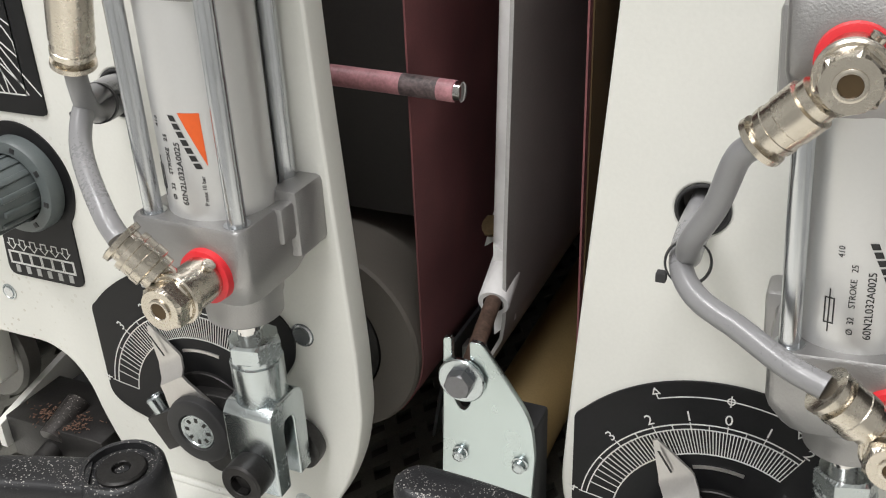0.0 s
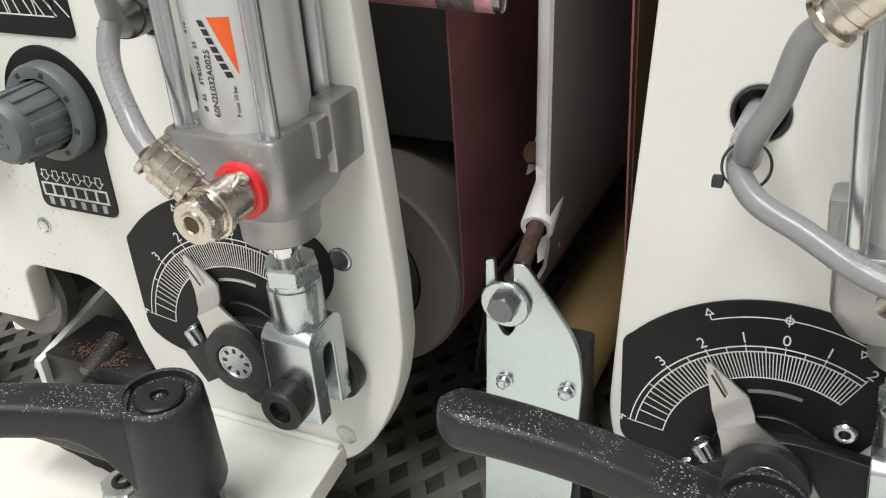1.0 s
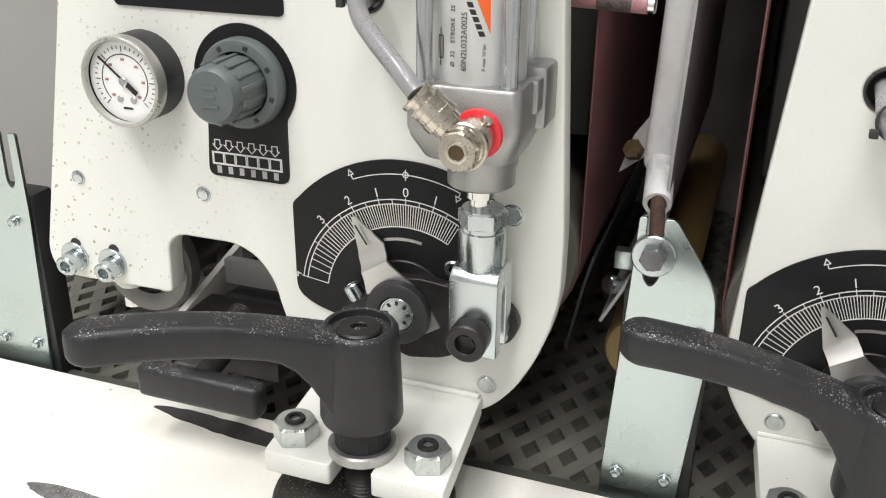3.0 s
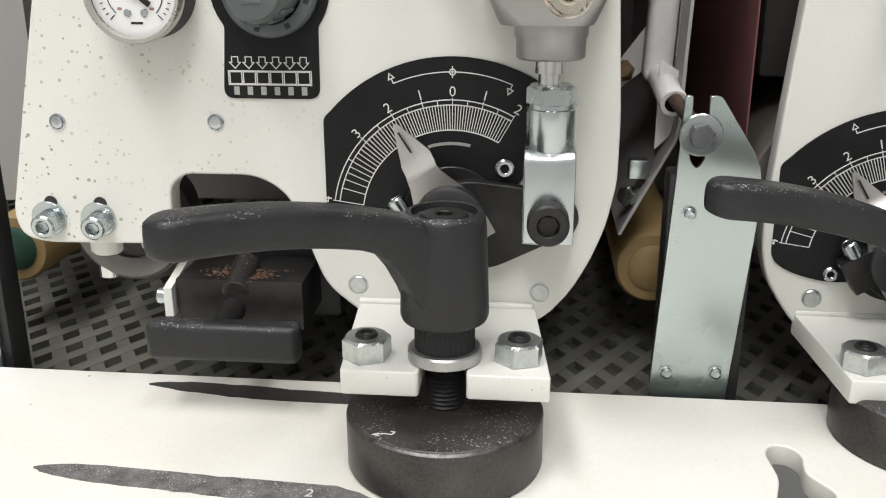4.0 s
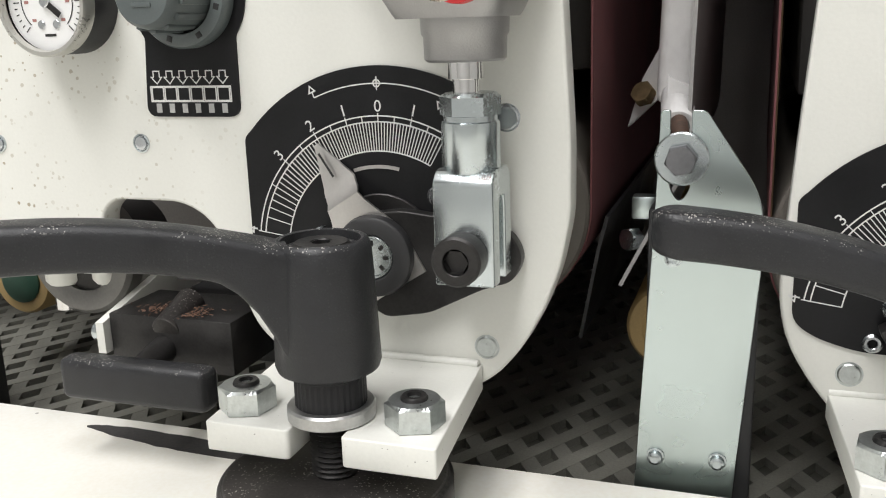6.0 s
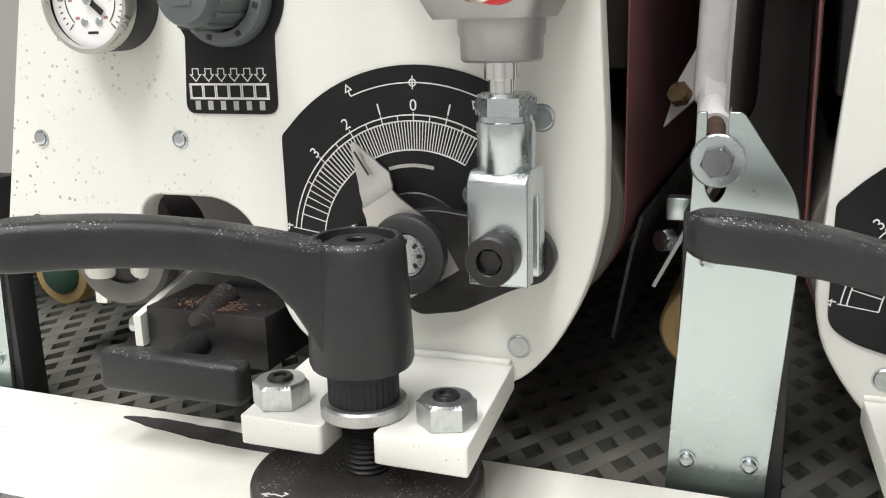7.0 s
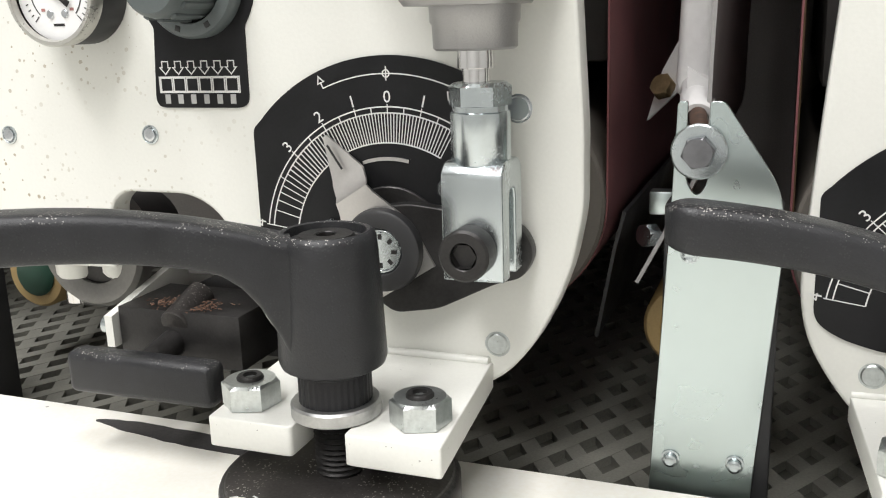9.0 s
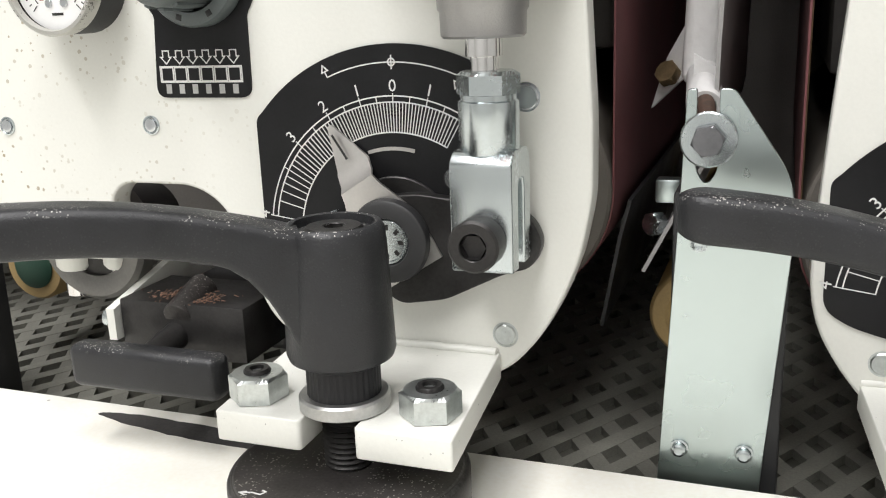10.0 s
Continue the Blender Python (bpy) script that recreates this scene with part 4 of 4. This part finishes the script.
post(0, 0, True, [(93.5, 30), (130, 30), (137.8, 140), (136.2, 158), (116.5, 188), (111.6, 188), (111.8, 160), (108.1, 154.5), (104.4, 160), (104.3, 188), (100.9, 188), (99.5, 150)],
     ((106.7, 134.5), (131.8, 136), (102, 55), (125, 55.8)))
post(-368, -2, False, [(92, 30), (131.5, 30), (136.5, 140), (136.5, 152), (136.3, 188), (131.4, 188), (131, 160), (128, 155), (125, 160), (125.6, 188), (119, 188), (97, 150)],
     ((102.4, 137), (125.2, 136), (101.8, 58), (125, 58)))

# ---- dust hood between the belts: painted tube, rod, bent sheet, flap ----
hood = thing("dust_hood", 100, 80, 185, "white painted tube post with a bent dust deflector sheet", "dust hood")
lean = Matrix.Translation((98.5, 100, 182)) @ Matrix.Rotation(radians(2), 4, "Y")
part("tube_post", box(B(), (-8, -7, 0), (7, 9, 330), 4.5, lean, 4), TUBE_PAINT, hood)
part("side_flange", box(B(), (7.5, -8, 14), (9, 3, 330), 0.4, lean), TUBE_PAINT, hood)
sock = lathe(B(), (103, 64, 176.5), Vector((-3, 30, 9)), [(0, 4.6), (0, 6.6), (1, 7), (33, 7)], 28, closed=False)
part("socket", sock, TUBE_PAINT, hood)
part("socket_bore", lathe(B(), (103, 64, 176.5), Vector((-3, 30, 9)), [(0, 4.6), (8, 4.4), (8, 0)], 24, closed=False), RUST, hood)
part("threaded_rod", rod(B(), (102, 74, 180), (109, 19, 171.5), 3.4, 20), RUST, hood, "rusty threaded rod")


def bent(pts, y0, y1, th):
    """A sheet bent along a polyline in x,z and running back from y0 to y1."""
    bm = B()
    pr = []
    for i, p in enumerate(pts):
        a, b = Vector(pts[max(i - 1, 0)]), Vector(pts[min(i + 1, len(pts) - 1)])
        d = (b - a).normalized()
        nrm = Vector((-d.y, d.x)) * th / 2
        p = Vector(p)
        pr.append([bm.verts.new(v) for v in ((p.x + nrm.x, y0, p.y + nrm.y), (p.x - nrm.x, y0, p.y - nrm.y), (p.x - nrm.x, y1, p.y - nrm.y), (p.x + nrm.x, y1, p.y + nrm.y))])
    for a, b in zip(pr, pr[1:]):
        for i in range(4):
            bm.faces.new((a[i], a[(i + 1) % 4], b[(i + 1) % 4], b[i]))
    bm.faces.new(pr[0])
    bm.faces.new(pr[-1])
    return bm


part("deflector", bent([(118, 512), (107.5, 200), (107, 168), (105.5, 158), (80.5, 108)], 66, 330, 1.6), mat("grey_deflector", (0.42, 0.41, 0.4), 0.45, 0.1, var=0.15, scale=15), hood, "grey bent deflector sheet")
part("gusset", sheet([[(97, 196), (107, 190), (107, 160), (97, 150)]], 2, 0.3, Matrix.Translation((0, 80, 0))), TUBE_PAINT, hood)


def plate4(pts, th):
    """A flat four-cornered plate of the given thickness."""
    bm = B()
    p = [Vector(q) for q in pts]
    nrm = (p[1] - p[0]).cross(p[3] - p[0]).normalized() * th / 2
    hi, lo = [bm.verts.new(q + nrm) for q in p], [bm.verts.new(q - nrm) for q in p]
    bm.faces.new(hi)
    bm.faces.new(lo[::-1])
    for i in range(4):
        j = (i + 1) % 4
        bm.faces.new((hi[j], hi[i], lo[i], lo[j]))
    return bm



part("flap", bent([(71, 133), (67, 117), (59, 74)], 90, 330, 1.6), mat("glossy_black_sheet", (0.03, 0.03, 0.031), 0.35, var=0.25, scale=30), hood, "black rubber dust flap")
clip = part("clip_plate", plate4([(94, 108, 212), (94, 114, 187), (75, 127, 169), (82, 123, 192)], 1.6), TUBE_PAINT, hood)
part("clip_bolt", hexa(B(), (83.5, 119.5, 184), (-0.35, -0.75, 0.5), 10, 5, 0.3), mat("dull_brass", (0.3, 0.22, 0.12), 0.45, 0.8, var=0.2, scale=200), clip)
part("hood_bolt", hexa(B(), (86, 74, 127), (-0.6, -0.8, 0.1), 9, 6, 0.3), ZINC, hood)
part("hood_clip", box(B(), (84, 72, 136), (94, 80, 146), 1), GALV, hood)


# ---- sanding belts and rollers ----
CLOTH = mat("belt_cloth", (0.16, 0.1, 0.045), 0.8, var=0.15, scale=12)


def belt(cx, cz, r, y0, y1, h, label, material):
    """A belt loop: round the contact roller below and up to the idler above."""
    t = thing("sanding_belt", cx, y0, cz, label, "sanding belt", "sanding belts")
    pts = [(cx + r, cz + h), (cx + r, cz)] + [(cx + r * math.cos(a), cz + r * math.sin(a)) for a in [-math.pi * k / 28 for k in range(1, 28)]] + [(cx - r, cz), (cx - r, cz + h)]
    part("abrasive_face", bent(pts, y0, y1, 0.8), material, t)
    back = [(cx + (x - cx) * 0.985, cz + (z - cz) * 0.985) for x, z in pts]
    part("cloth_back", bent(back, y0 + 4, y1, 0.6), CLOTH, t, "brown cloth back of the belt")
    # Box added to keep the loop's inside dark; its colour carries the shade
    part("shade_filler", box(B(), (cx - r + 8, y0 + 24, cz + 56), (cx + r - 4, y1 - 10, cz + h - 10), 3), PITCH, t, "added dark box standing in for the shade inside the belt loop")
    return t


belt(18, 142, 50.0, 64.6, 440, 470, "dark red abrasive belt round the first roller", RED_BELT)
belt(190, 130, 50.6, 66, 440, 470, "dark red abrasive belt round the second roller", RED_BELT)
for cx, cz, y0 in ((18, 142, 60), (190, 130, 60)):
    t = thing("contact_roller", cx, y0, cz, "grey brown rubber contact roller inside the belt", "roller", "contact rollers")
    part("cover", lathe(B(), (cx, y0, cz), (0, 1, 0), [(3, 30), (0, 31), (0, 48.6), (1.5, 49.8), (370, 49.8)], 64), GREY_RUBBER, t)
    part("hub", lathe(B(), (cx, y0 - 6, cz), (0, 1, 0), [(0, 16), (0, 24), (6, 30), (12, 30)], 48), BLACK_STEEL, t)
pk = thing("belt_sensor_rod", 92, 60, 270, "worn pink rod with a bare steel end beside the belt", "rod")
part("rod", rod(B(), (20, 60, 272), (90.5, 60, 269.6), 4.3, 28), PINK, pk)
part("worn_band", rod(B(), (68, 60, 270.4), (83.5, 60, 269.85), 4.36, 28, 0.02), mat("scuffed_grey_band", (0.16, 0.12, 0.12), 0.55, var=0.45, scale=220), pk, "band scuffed down to grey")
part("end_screw", lathe(B(), (90.5, 60, 269.6), (1, 0, -0.02), [(0, 3.9), (2.6, 3.9), (3.2, 3.2), (3.4, 0)], 24, closed=False), CHROME, pk)

for cx, cz, y0, inner in ((101, 84, 84, TAN), (-262, 84, 84, GREEN)):
    t = thing("pressure_roller", cx, y0, cz, "tan rubber pressure roller above the feed belt", "roller", "pressure rollers")
    part("cover", lathe(B(), (cx, y0, cz), (0, 1, 0), [(2, 12), (0, 13), (0, 18.5), (2, 20), (360, 20)], 48), TAN, t)
    part("core", lathe(B(), (cx, y0 - 3, cz), (0, 1, 0), [(0, 0), (0, 10), (2, 13), (6, 13)], 36, closed=False), inner, t)

# bearing ring and parts under the first plate
w = thing("bearing_ring", -165, 30, 112, "grey steel bearing ring behind the head plate", "bearing")
part("ring", lathe(B(), (-160, 26, 122), (0, -1, 0), [(0, 18), (8, 18), (10, 21), (10, 27), (8, 29), (0, 29)], 56, closed=False), mat("dull_steel", (0.2, 0.195, 0.185), 0.45, 0.6, var=0.15), w)
part("core", rod(B(), (-160, 60, 122), (-160, 20, 122), 20, 40), BLACK_STEEL, w)
for x, z, r, h in ((-174, 93, 5.8, 14), (-149, 101, 4.2, 8)):
    t = thing("spacer_pin", x, 22, z, "short bare steel pin below the painted plate", "pin", "spacer pins")
    part("pin", rod(B(), (x, 22, z), (x, 22, z + h), r, 28, 0.8), CHROME, t)
    part("neck", lathe(B(), (x, 22, z + h - 1), (0, 0, 1), [(0, r + 1.5), (2, r + 3), (24, r + 3.5)], 32), PAINT, t)

cb = thing("clamp_block", -100, 0, 95, "black steel clamp block with rust and chips on top", "clamp")
part("block", box(B(), (-131, -3, 78), (-70, 34, 102), 0.8), BLACK_STEEL, cb)
part("groove", rod(B(), (-102, -3.4, 96), (-102, 18, 103.5), 6.5, 24), DISC, cb)
part("grip_bar", box(B(), (-136, -32, 73), (-66, -20, 91), 3.5, seg=3), PLASTIC, cb)
part("stem", rod(B(), (-104, -20, 84), (-104, 0, 88), 6, 24), BLACK_STEEL, cb)
part("side_plate", plate4([(-134, -6, 84), (-134, 70, 84), (-134, 70, 117), (-134, -6, 98)], 4), PAINT, cb)
part("side_bolt", rod(B(), (-141, 0, 92), (-135, 0, 92), 4, 20), ZINC, cb)
part("carrier", box(B(), (-128, 34, 70), (-60, 150, 98), 2), RUBBER, cb)
part("rail", box(B(), (-128, 44, 104), (-58, 50, 119), 0.8), GREYWALL, cb, "light grey carrier rail")
sd = B()
rnd = random.Random(4)
for k in range(150):
    side = rnd.choice((-1, 1))
    x, y = -101 + side * (6 + abs(rnd.gauss(0, 6))), 5 + rnd.gauss(0, 4)
    ln = rnd.uniform(0.3, 1.0)
    box(sd, (-ln, -0.18, -0.15), (ln, 0.18, 0.15), 0, Matrix.Translation((x, y, 102.4 + rnd.uniform(0, 0.9))) @ Matrix.Rotation(rnd.uniform(0, 3.1), 4, "Z") @ Matrix.Rotation(rnd.uniform(-0.4, 0.4), 4, "Y"))
tagged(part("wood_chips", sd, SAWDUST, smooth=False), "reddish wood chips lying on the clamp block", "chips", kind="stuff")
